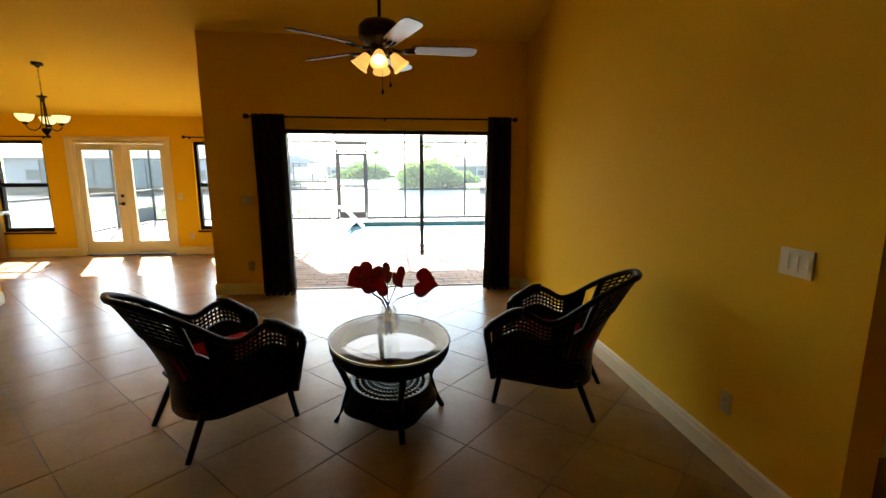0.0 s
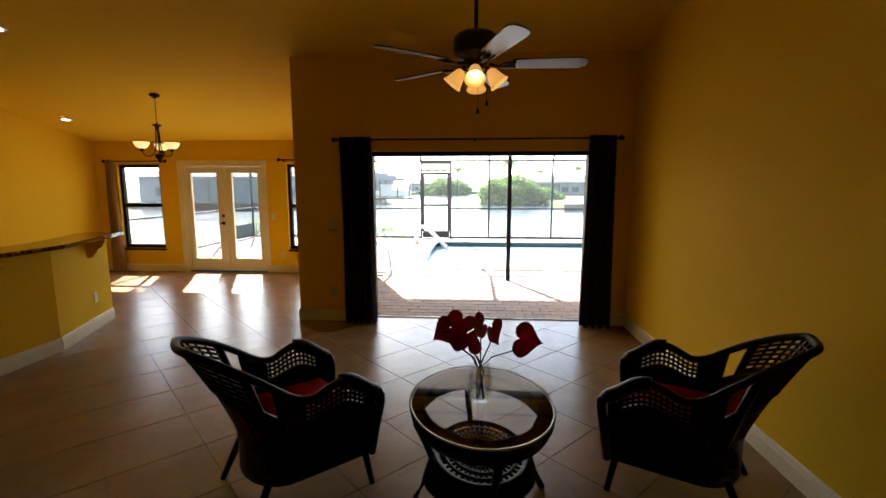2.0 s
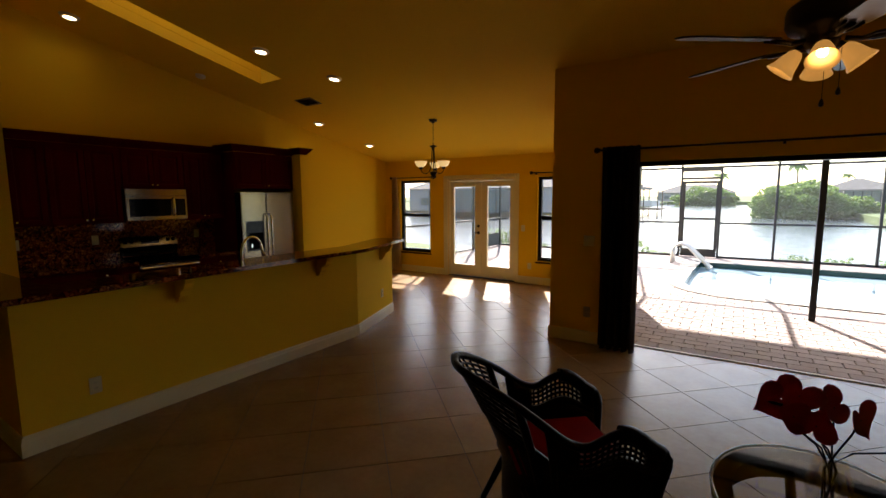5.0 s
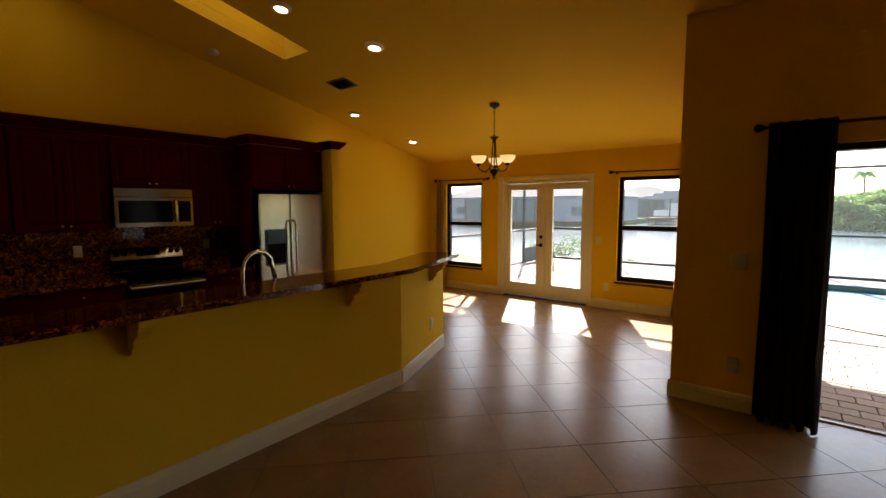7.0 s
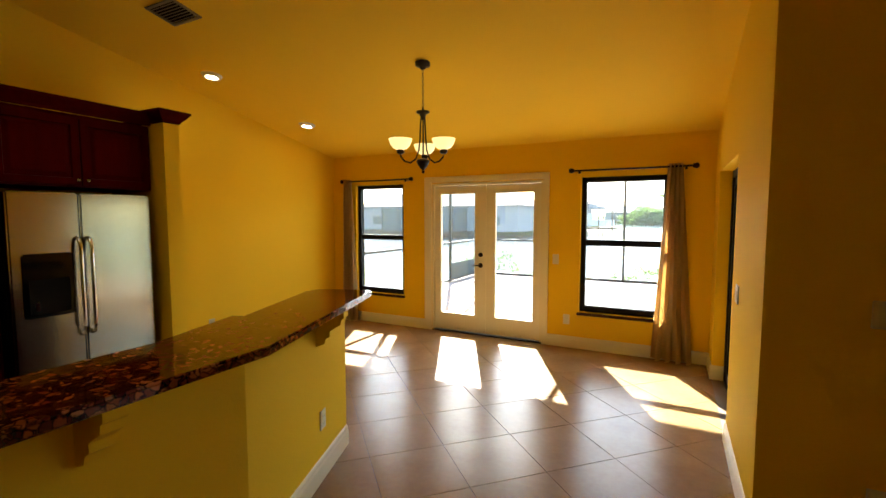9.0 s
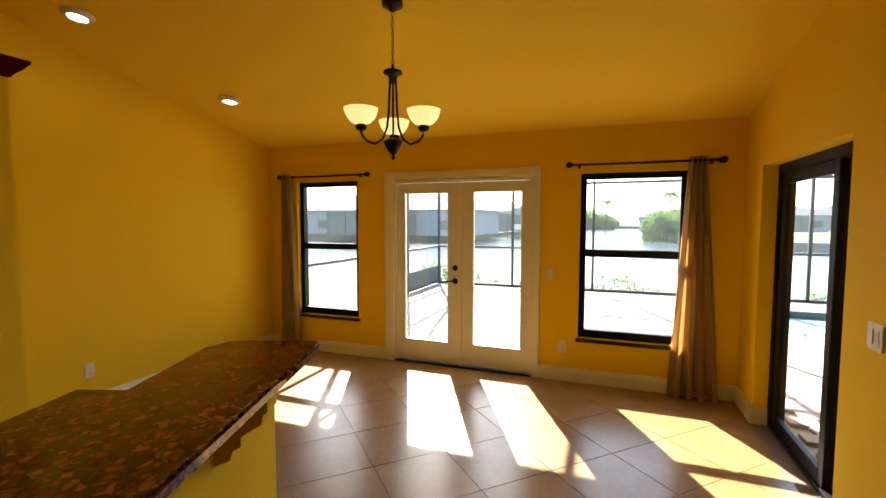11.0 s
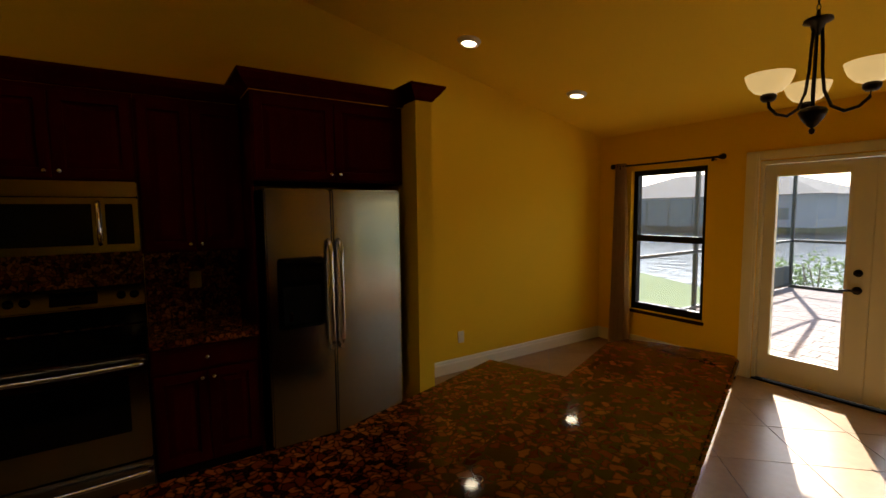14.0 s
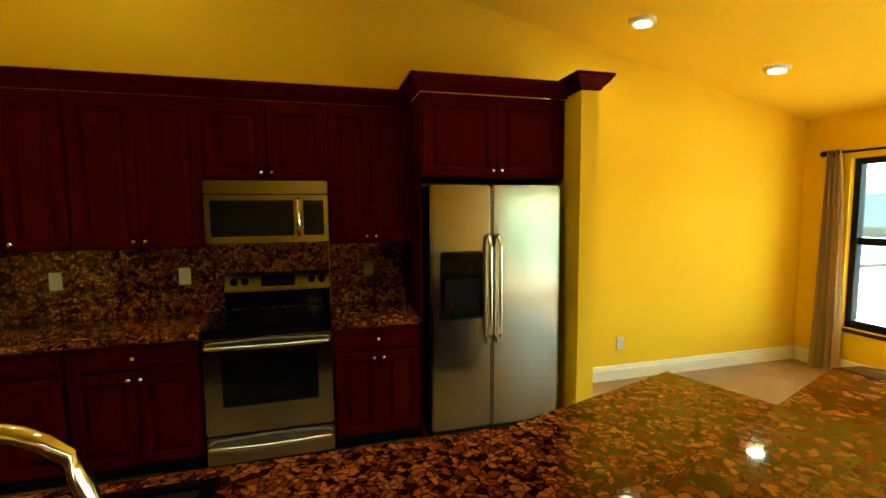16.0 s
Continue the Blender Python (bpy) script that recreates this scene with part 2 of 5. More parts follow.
def ceil_z(y):
    return 2.458 + 0.211 * (FY - y) if y >= RIDGE else 2.458 + 0.211 * (FY - RIDGE) - 0.211 * (RIDGE - y)


def cut_wall(name, along, a0, a1, t0, t1, holes, label):
    """A wall that runs along x or y from a0 to a1, t0 to t1 thick, with holes (from, to, sill, head)."""
    bm = bmesh.new()
    top = lambda y: ceil_z(y) + 0.03

    def piece(p, q, z0, z1):
        if q - p < 1e-4:
            return
        if along == "x":
            bx(bm, p, q, t0, t1, z0, z1 if z1 is not None else 3, None if z1 is not None else top)
        else:
            bx(bm, t0, t1, p, q, z0, z1 if z1 is not None else 3, None if z1 is not None else top)
    if along == "y" and a0 < RIDGE < a1:
        piece(a0, RIDGE, 0, None)
        a0 = RIDGE
    pos = a0
    for h0, h1, s, hd in sorted(holes):
        piece(pos, h0, 0, None)
        if s > 0:
            piece(h0, h1, 0, s)
        piece(h0, h1, hd, None)
        pos = h1
    piece(pos, a1, 0, None)
    return solid(name, bm, WALL, label, "wall", kind="structure")


WA, WB = (-6.86, -6.02), (-3.58, -2.66)
cut_wall("wall_north", "x", LX - 0.2, CX + 0.2, FY, FY + 0.2, [(*WA, 0.44, 2.03), (-5.56, -4.02, 0, 2.02), (*WB, 0.44, 2.03)], "yellow painted dining wall with windows and french doors")
cut_wall("wall_west", "y", BACK, FY, LX - 0.2, LX, [], "yellow painted kitchen side wall")
cut_wall("wall_dining_east", "y", SY + 0.2, FY, CX, CX + 0.2, [(6.80, 8.15, 0, 2.0)], "yellow painted wall with a sliding door to the patio")
cut_wall("wall_slider", "x", CX, RX + 0.2, SY, SY + 0.2, [(-1.36, 1.21, 0, 2.02)], "yellow painted wall around the wide patio opening")
cut_wall("wall_east", "y", 1.32, SY, RX, RX + 0.14, [], "yellow painted living room side wall")
cut_wall("wall_foyer_north", "x", RX + 0.14, FX + 0.2, 1.9, 2.04, [], "yellow painted foyer wall")
cut_wall("wall_foyer_east", "y", BACK, 1.9, FX, FX + 0.2, [], "yellow painted foyer wall")
cut_wall("wall_south", "x", LX - 0.2, FX + 0.2, BACK - 0.2, BACK, [], "yellow painted rear wall")
cut_wall("wall_kitchen_end", "x", LX, -5.5, 1.6, 1.74, [], "yellow painted wall at the end of the cabinets")
solid("wall_pillar", box(LX, -6.45, 5.508, 5.636, 0, 2.364), WALL, "narrow yellow wall stub beside the refrigerator", "wall", kind="structure")

# ceiling with the skylight's shaft
SKX, SKY_Y = (-6.22, -5.76), (1.9, 4.69)
bm = bmesh.new()
for x0, x1, y0, y1 in ((LX - 0.2, SKX[0], RIDGE, FY + 0.2), (SKX[1], CX + 0.2, RIDGE, FY + 0.2), (CX + 0.2, FX + 0.2, RIDGE, SY + 0.2), (SKX[0], SKX[1], RIDGE, SKY_Y[0]), (SKX[0], SKX[1], SKY_Y[1], FY + 0.2), (LX - 0.2, FX + 0.2, BACK - 0.2, RIDGE)):
    vs = [bm.verts.new((x, y, ceil_z(y) + dz)) for dz in (0, 0.12) for y in (y0, y1) for x in (x0, x1)]
    for f in ((0, 2, 3, 1), (4, 5, 7, 6), (0, 1, 5, 4), (2, 6, 7, 3), (0, 4, 6, 2), (1, 3, 7, 5)):
        bm.faces.new([vs[i] for i in f])
solid("ceiling", bm, CEIL, "sloping yellow painted vaulted ceiling", "ceiling", kind="structure")
bm = bmesh.new()
for x0, x1, y0, y1 in ((SKX[0] - 0.03, SKX[0], SKY_Y[0], SKY_Y[1]), (SKX[1], SKX[1] + 0.03, SKY_Y[0], SKY_Y[1]), (SKX[0] - 0.03, SKX[1] + 0.03, SKY_Y[0] - 0.03, SKY_Y[0]), (SKX[0] - 0.03, SKX[1] + 0.03, SKY_Y[1], SKY_Y[1] + 0.03)):
    vs = [bm.verts.new((x, y, ceil_z(y) + dz)) for dz in (0.124, 1.0) for y in (y0, y1) for x in (x0, x1)]
    for f in ((0, 2, 3, 1), (4, 5, 7, 6), (0, 1, 5, 4), (2, 6, 7, 3), (0, 4, 6, 2), (1, 3, 7, 5)):
        bm.faces.new([vs[i] for i in f])
sk = thing("skylight", (-6.0, 3.3, ceil_z(3.3) + 0.12), "narrow skylight shaft painted yellow", "skylight", kind="structure")
part("shaft", bm, CEIL, sk)
bm = bmesh.new()
vs = [bm.verts.new((x, y, ceil_z(y) + 1.01)) for x, y in ((SKX[0], SKY_Y[0]), (SKX[1], SKY_Y[0]), (SKX[1], SKY_Y[1]), (SKX[0], SKY_Y[1]))]
bm.faces.new(vs)
part("pane", bm, DIFFUSER, sk, "flat grey diffuser added to hold back the sun")

# floor slab under the tiles; the tiles are laid at the end of the file
solid("floor", bx(bx(box(LX, FX, BACK, 5.7, -0.2, -0.004), LX, CX + 0.2, 5.7, FY + 0.2, -0.2, -0.004), CX + 0.2, RX, 5.7, SY + 0.17, -0.2, -0.004), GROUT, "grey-brown grout bed of the tiled floor", "floor", kind="structure")


# baseboards
def baseboard(p, q, side):
    """A moulded baseboard from p to q; side: the unit vector into the room."""
    d = Vector((q[0] - p[0], q[1] - p[1], 0))
    ln = d.length
    d.normalize()
    s = Vector((*side, 0))
    bm = bmesh.new()
    prof = ((0, 0), (0.016, 0), (0.016, 0.095), (0.011, 0.112), (0.011, 0.122), (0.005, 0.135), (0, 0.138))
    a = [bm.verts.new(Vector((*p, 0)) + s * u + Vector((0, 0, z))) for u, z in prof]
    b = [bm.verts.new(Vector((*p, 0)) + d * ln + s * u + Vector((0, 0, z))) for u, z in prof]
    for i in range(len(prof)):
        j = (i + 1) % len(prof)
        bm.faces.new((a[i], a[j], b[j], b[i]))
    bm.faces.new(a), bm.faces.new(b[::-1])
    bmesh.ops.recalc_face_normals(bm, faces=bm.faces)
    return solid("baseboard", bm, TRIM, "cream painted moulded baseboard along the wall", "baseboard", kind="structure")


BA, BB, BC = (-4.197, 1.37), (-4.197, 4.434), (-4.587, 5.552)   # bar wall's foot
bd = (Vector(BC) - Vector(BB)).normalized()
bn = Vector((-bd.y, bd.x))       # towards the kitchen
for p, q, s in (((LX, 5.636), (LX, FY), (1, 0)), ((LX, FY), (-5.67, FY), (0, -1)), ((-3.95, FY), (CX, FY), (0, -1)), ((CX, FY), (CX, 8.15), (-1, 0)), ((CX - 0.016, 8.15), (CX + 0.1, 8.15), (0, -1)), ((CX, 6.8), (CX, SY), (-1, 0)),
                ((CX - 0.016, SY), (-1.36, SY), (0, -1)), ((1.21, SY), (RX, SY), (0, -1)), ((RX, SY), (RX, 1.32), (-1, 0)), ((RX, 1.32), (RX + 0.14, 1.32), (0, -1)),
                (BA, BB, (1, 0)), (BB, BC, tuple(-bn)), (BC, tuple(Vector(BC) + bn * 0.14), tuple(bd)), ((-5.5, 1.37), (BA[0] + 0.016, 1.37), (0, -1)), ((FX, BACK), (FX, 1.9), (-1, 0)), ((RX + 0.14, 1.9), (FX, 1.9), (0, -1)), ((-6.45, 5.508), (-6.45, 5.636), (1, 0)), ((-6.45, 5.636), (LX, 5.636), (0, 1))):
    baseboard(p, q, s)

# ---- bar with granite top ----
bw = [BA, BB, BC, tuple(Vector(BC) + bn * 0.14), (BB[0] - 0.14, BB[1] + 0.02), (BA[0] - 0.14, 1.51), (-5.5, 1.51), (-5.5, 1.37)]
solid("wall_bar", prism(bmesh.new(), bw, 0, 1.03), WALL, "yellow painted half wall of the breakfast bar", "wall", kind="structure")
o1, o2 = Vector(BC) + bd * 0.07 - bn * 0.185, Vector(BC) + bd * 0.07 + bn * 0.26
tip = [tuple(o1 - bd * 0.05), tuple(o1 + bn * 0.012 - bd * 0.012), tuple(o1 + bn * 0.05), tuple(o2 - bn * 0.16), tuple(o2 - bn * 0.05 - bd * 0.02), tuple(o2 - bd * 0.12)]
bar = [(-4.0, 1.2), (-4.0, 4.40)] + tip + [(-4.46, 4.47), (-4.46, 1.62), (-5.5, 1.62), (-5.5, 1.2)]
bm = prism(bmesh.new(), bar, 1.032, 1.072)
bmesh.ops.bevel(bm, geom=[e for e in bm.edges if abs(e.verts[0].co.z - e.verts[1].co.z) < 1e-4], offset=0.009, segments=2, affect="EDGES")
solid("bar_countertop", bm, GRAN, "polished brown-red granite bar top on the yellow half wall", "countertop")
e1 = Vector(BC) + bn * 0.83
low = [(BB[0] - 0.145, 1.52), (BB[0] - 0.145, BB[1] + 0.02), tuple(Vector(BC) + bn * 0.145), tuple(e1), (-5.10, 4.42), (-5.10, 1.52)]
bm = prism(bmesh.new(), low, 0.838, 0.878)
bmesh.ops.bevel(bm, geom=[e for e in bm.edges if abs(e.verts[0].co.z - e.verts[1].co.z) < 1e-4], offset=0.008, segments=2, affect="EDGES")
solid("sink_countertop", bm, GRAN, "polished brown-red granite counter behind the bar", "countertop")
inn = [(BB[0] - 0.146, 1.53), (BB[0] - 0.146, BB[1] + 0.02), tuple(Vector(BC) + bn * 0.146 - bd * 0.03), tuple(Vector(BC) + bn * 0.79 - bd * 0.04), (-5.06, 4.42), (-5.06, 1.53)]
pen = thing("sink_cabinet", (-4.7, 3.0, 0), "cherry wood base cabinet under the sink counter", "cabinet")
part("body", prism(bmesh.new(), inn, 0.1, 0.836), WOODC, pen)
inn2 = [(x + 0.05 if x < -5 else x, y) for x, y in inn]
# toe kick in near black: the shade under the cabinet is in its colour
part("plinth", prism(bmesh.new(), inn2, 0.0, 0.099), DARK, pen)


def corbel(p, out):
    """A scrolled bracket under the bar top, against the wall at p."""
    bm = bmesh.new()
    o = Vector(out)
    s = Vector((-o.y, o.x)) * 0.035
    prof = [(0, 1.03), (0.17, 1.03), (0.17, 0.995), (0.155, 0.985), (0.15, 0.955), (0.115, 0.935), (0.085, 0.915), (0.085, 0.885), (0.06, 0.87), (0.05, 0.84), (0.0, 0.82)]
    a, b = [[bm.verts.new((p[0] + o.x * u + k * s.x, p[1] + o.y * u + k * s.y, z)) for u, z in prof] for k in (-1, 1)]
    for i in range(len(prof)):
        j = (i + 1) % len(prof)
        bm.faces.new((a[i], a[j], b[j], b[i]))
    bm.faces.new(a), bm.faces.new(b[::-1])
    bmesh.ops.recalc_face_normals(bm, faces=bm.faces)
    solid("corbel", bm, WALL, "yellow painted scrolled corbel under the bar top", "corbel", "corbels under the bar")


corbel((BA[0], 2.40), (1, 0))
corbel((BA[0], 3.86), (1, 0))
corbel(tuple(Vector(BB) + bd * 0.75), tuple(-bn))

# ---- windows and doors ----
def window(name, x0, x1, label):
    w = thing(name, ((x0 + x1) / 2, FY + 0.06, 0.44), label, "window", kind="structure")
    y0, y1 = FY + 0.05, FY + 0.13
    z0, z1, zm = 0.442, 2.028, 1.265
    bm = bmesh.new()
    for a in ((x0 + 0.002, x0 + 0.055, y0, y1, z0, z1), (x1 - 0.055, x1 - 0.002, y0, y1, z0, z1), (x0 + 0.055, x1 - 0.055, y0, y1, z0, z0 + 0.075), (x0 + 0.055, x1 - 0.055, y0, y1, z1 - 0.055, z1)):
        bx(bm, *a, bevel=0.004)
    part("window_frame", bm, BRONZE, w)
    part("meeting_rail", box(x0 + 0.056, x1 - 0.056, y0 + 0.012, y1 - 0.012, zm - 0.035, zm + 0.035, bevel=0.005), BRONZE, w)
    for za, zb in ((z0 + 0.075, zm - 0.035), (zm + 0.035, z1 - 0.055)):
        part("pane", box(x0 + 0.055, x1 - 0.055, y0 + 0.03, y0 + 0.036, za, zb), GLASS, w).visible_shadow = False
    part("sash_lock", box((x0 + x1) / 2 - 0.03, (x0 + x1) / 2 + 0.03, y0 - 0.004, y0 + 0.01, zm + 0.002, zm + 0.018, bevel=0.003), BRONZE, w)
    part("window_sill", box(x0 - 0.02, x1 + 0.02, FY - 0.03, FY + 0.048, 0.405, 0.438, bevel=0.006), SILL, w, "dark brown stone sill")
    return w


window("window_1", *WA, "dark bronze single-hung window beside the french doors")
window("window_2", *WB, "dark bronze single-hung window beside the french doors")

fd = thing("door_1", (-4.79, FY, 0), "pair of closed cream french doors with glass", "door", kind="structure")
bm = bmesh.new()
for x0, x1, z0, z1 in ((-5.67, -5.56, 0, 2.105), (-4.02, -3.95, 0, 2.105), (-5.56, -4.02, 2.025, 2.105)):
    bx(bm, x0, x1, FY - 0.02, FY - 0.001, z0, z1, bevel=0.004)
    bx(bm, x0 + 0.02, x1 - 0.02, FY - 0.026, FY - 0.02, z0 + 0.002, z1 - 0.02, bevel=0.002)
part("casing", bm, TRIM, fd)
bm = bmesh.new()
for x0, x1, z0, z1 in ((-5.557, -5.53, 0.02, 2.015), (-4.05, -4.023, 0.02, 2.015), (-5.53, -4.05, 1.985, 2.015)):
    bx(bm, x0, x1, FY - 0.0, FY + 0.14, z0, z1)
part("jamb", bm, TRIM, fd)
part("threshold", box(-5.557, -4.023, FY - 0.012, FY + 0.19, 0.0, 0.012, bevel=0.003), DARK, fd)
for lx0, lx1, gx0, gx1 in ((-5.526, -4.796, -5.435, -4.93), (-4.784, -4.054, -4.648, -4.142)):
    y0, y1 = FY + 0.03, FY + 0.075
    bm = bmesh.new()
    for a in ((lx0, gx0, 0.022, 1.98), (gx1, lx1, 0.022, 1.98), (gx0, gx1, 0.022, 0.255), (gx0, gx1, 1.875, 1.98)):
        bx(bm, a[0], a[1], y0, y1, a[2], a[3])
    leaf = part("door_leaf", bm, DOORW, fd)
    bm = bmesh.new()
    for a in ((gx0 - 0.025, gx0 + 0.004, 0.23, 1.9), (gx1 - 0.004, gx1 + 0.025, 0.23, 1.9), (gx0 + 0.004, gx1 - 0.004, 0.23, 0.259), (gx0 + 0.004, gx1 - 0.004, 1.871, 1.9)):
        bx(bm, a[0], a[1], y0 - 0.012, y0 - 0.001, a[2], a[3], bevel=0.004)
    part("glazing_bead", bm, DOORW, leaf)
    part("pane", box(gx0, gx1, y0 + 0.02, y0 + 0.026, 0.255, 1.875), GLASS, leaf).visible_shadow = False
part("astragal", box(-4.81, -4.77, FY + 0.012, FY + 0.029, 0.022, 1.98, bevel=0.004), DOORW, fd)
rose = lathe(bmesh.new(), ((0, 0), (0.032, 0), (0.032, 0.008), (0.024, 0.014), (0.016, 0.05), (0, 0.05)))
part("lever_rose", moved(rose, pose(-4.85, FY + 0.03, 0.93, 90)), IRON, fd)
part("lever_handle", tube(bmesh.new(), ((-4.85, FY - 0.015, 0.93), (-4.88, FY - 0.02, 0.932), (-4.95, FY - 0.018, 0.925)), 0.009), IRON, fd)
dead = lathe(bmesh.new(), ((0, 0), (0.03, 0), (0.028, 0.012), (0.012, 0.016), (0.01, 0.03), (0, 0.03)))
part("deadbolt", moved(dead, pose(-4.85, FY + 0.03, 1.07, 90)), IRON, fd)

# sliding door of the nook
sd = thing("door_2", (CX + 0.13, 7.6, 0), "dark bronze sliding glass door to the patio", "door", kind="structure")
x0, x1 = CX + 0.10, CX + 0.197
bm = bmesh.new()
for y0, y1, z0, z1 in ((6.802, 6.86, 0, 1.998), (8.09, 8.148, 0, 1.998), (6.86, 8.09, 1.93, 1.998), (6.86, 8.09, 0, 0.03)):
    bx(bm, x0, x1, y0, y1, z0, z1, bevel=0.003)
part("door_frame", bm, BRONZE, sd)
for k, (y0, y1) in enumerate(((7.21, 8.09), (6.86, 7.30))):
    xa = x0 + 0.012 + 0.042 * k
    bm = bmesh.new()
    for a in ((y0, y0 + 0.075, 0.031, 1.929), (y1 - 0.075, y1, 0.031, 1.929), (y0 + 0.075, y1 - 0.075, 0.031, 0.12), (y0 + 0.075, y1 - 0.075, 1.85, 1.929)):
        bx(bm, xa, xa + 0.035, a[0], a[1], a[2], a[3], bevel=0.003)
    leaf = part("door_panel", bm, BRONZE, sd)
    part("pane", box(xa + 0.014, xa + 0.02, y0 + 0.07, y1 - 0.07, 0.12, 1.85), GLASS, leaf).visible_shadow = False

# frame of the wide opening, its panels slid away
so = thing("door_3", (-0.08, SY + 0.14, 0), "wide patio door frame standing fully open", "door", kind="structure")
bm = bmesh.new()
for a in ((-1.358, -1.315, 0.0, 2.018), (1.165, 1.208, 0.0, 2.018), (-1.315, 1.165, 1.972, 2.018)):
    bx(bm, a[0], a[1], SY + 0.06, SY + 0.197, a[2], a[3], bevel=0.003)
part("door_frame", bm, BRONZE, so)
part("track", box(-1.315, 1.165, SY + 0.17, SY + 0.199, -0.004, 0.012), WHITE, so, "pale metal sill track")


# ---- kitchen ----
def knob(p, parent):
    k = lathe(bmesh.new(), ((0, 0), (0.006, 0), (0.005, 0.012), (0.013, 0.018), (0.014, 0.024), (0.008, 0.03), (0, 0.031)), 12)
    part("knob", moved(k, Matrix.Translation(p) @ pose(0, 0, 0, 0, 90)), CHROME, parent, "brushed nickel knob")


def panel_door(y0, y1, z0, z1, x, parent, name="cabinet_door"):
    """A raised-panel door that faces +x at x."""
    f = 0.058
    bm = bmesh.new()
    loops = []
    for xx, e in ((x, 0.0), (x + 0.017, 0.0), (x + 0.02, 0.003), (x + 0.02, f - 0.006), (x + 0.006, f), (x, f)):
        loops.append([bm.verts.new((xx, yy, zz)) for yy, zz in ((y0 + e, z0 + e), (y1 - e, z0 + e), (y1 - e, z1 - e), (y0 + e, z1 - e))])
    for a, b in zip(loops, loops[1:] + loops[:1]):
        for i in range(4):
            bm.faces.new((a[i], a[(i + 1) % 4], b[(i + 1) % 4], b[i]))
    bmesh.ops.recalc_face_normals(bm, faces=bm.faces)
    door = part(name, bm, WOODC, parent)
    g = f + 0.001
    bm = bmesh.new()
    loops = [[bm.verts.new((xx, yy, zz)) for yy, zz in ((y0 + e, z0 + e), (y1 - e, z0 + e), (y1 - e, z1 - e), (y0 + e, z1 - e))] for xx, e in ((x + 0.005, g), (x + 0.005, g + 0.012), (x + 0.016, g + 0.035))]
    for a, b in zip(loops, loops[1:]):
        for i in range(4):
            bm.faces.new((a[i], a[(i + 1) % 4], b[(i + 1) % 4], b[i]))
    bm.faces.new(loops[-1])
    bmesh.ops.recalc_face_normals(bm, faces=bm.faces)
    part("raised_panel", bm, WOODC, door)
    return door


def upper(y0, y1, z0, z1, xf, doors, label, knobs=True):
    c = thing("wall_cabinet", ((LX + xf) / 2, (y0 + y1) / 2, z0), label, "cabinet", "kitchen wall cabinets")
    part("body", box(LX + 0.001, xf, y0 + 0.001, y1 - 0.001, z0, z1), WOODC, c)
    w = (y1 - y0 - 0.02) / doors
    for i in range(doors):
        a, b = y0 + 0.01 + i * w + 0.004, y0 + 0.01 + (i + 1) * w - 0.004
        d = panel_door(a, b, z0 + 0.012, z1 - 0.03, xf, c)
        if knobs:
            knob((xf + 0.02, b - 0.028 if i % 2 == 0 else a + 0.028, z0 + 0.05), d)
    return c


UX = -6.95
upper(1.742, 2.38, 1.36, 2.305, UX, 2, "tall cherry wood wall cabinet with raised panel doors")
upper(2.38, 3.12, 1.36, 2.305, UX, 2, "tall cherry wood wall cabinet with raised panel doors")
upper(3.12, 3.88, 1.79, 2.305, UX, 2, "short cherry wood cabinet above the microwave")
upper(3.88, 4.46, 1.36, 2.305, UX, 2, "tall cherry wood wall cabinet with raised panel doors")
upper(4.47, 5.506, 1.80, 2.345, -6.66, 2, "deep cherry wood cabinet above the refrigerator")
solid("tall_side_cabinet", box(LX + 0.001, -6.68, 4.462, 4.478, 0.0, 1.799), WOODC, "tall narrow cherry wood cabinet side by the refrigerator", "cabinet")


def crown(pts, z, name_label):
    """A crown moulding along pts; it flares outwards to the right of the way walked."""
    bm = bmesh.new()
    prof = ((0, 0), (0.012, 0.004), (0.02, 0.02), (0.05, 0.05), (0.068, 0.078), (0.075, 0.08), (0.075, 0.1), (0, 0.1))
    ps = [Vector(p) for p in pts]
    rows = []
    for i, p in enumerate(ps):
        d0 = (p - ps[i - 1]).normalized() if i else (ps[1] - p).normalized()
        d1 = (ps[i + 1] - p).normalized() if i < len(ps) - 1 else d0
        n0, n1 = Vector((d0.y, -d0.x)), Vector((d1.y, -d1.x))
        m = (n0 + n1) / (1 + n0.dot(n1))
        rows.append([bm.verts.new((p.x + m.x * u, p.y + m.y * u, z + h)) for u, h in prof])
    for a, b in zip(rows, rows[1:]):
        for i in range(len(prof)):
            j = (i + 1) % len(prof)
            bm.faces.new((a[i], b[i], b[j], a[j]))
    bm.faces.new(rows[0]), bm.faces.new(rows[-1][::-1])
    bmesh.ops.recalc_face_normals(bm, faces=bm.faces)
    return solid("crown_moulding", bm, WOODC, name_label, "moulding")


crown([(UX, 4.463), (UX, 1.742)][::-1], 2.306, "cherry wood crown moulding above the wall cabinets")
crown([(UX - 0.1, 4.466), (-6.64, 4.466), (-6.64, 5.506)], 2.346, "cherry wood crown moulding above the refrigerator cabinet")
crown([(-6.63, 5.508), (-6.45, 5.508), (-6.45, 5.636), (LX, 5.636)], 2.365, "cherry wood crown moulding capping the wall stub")


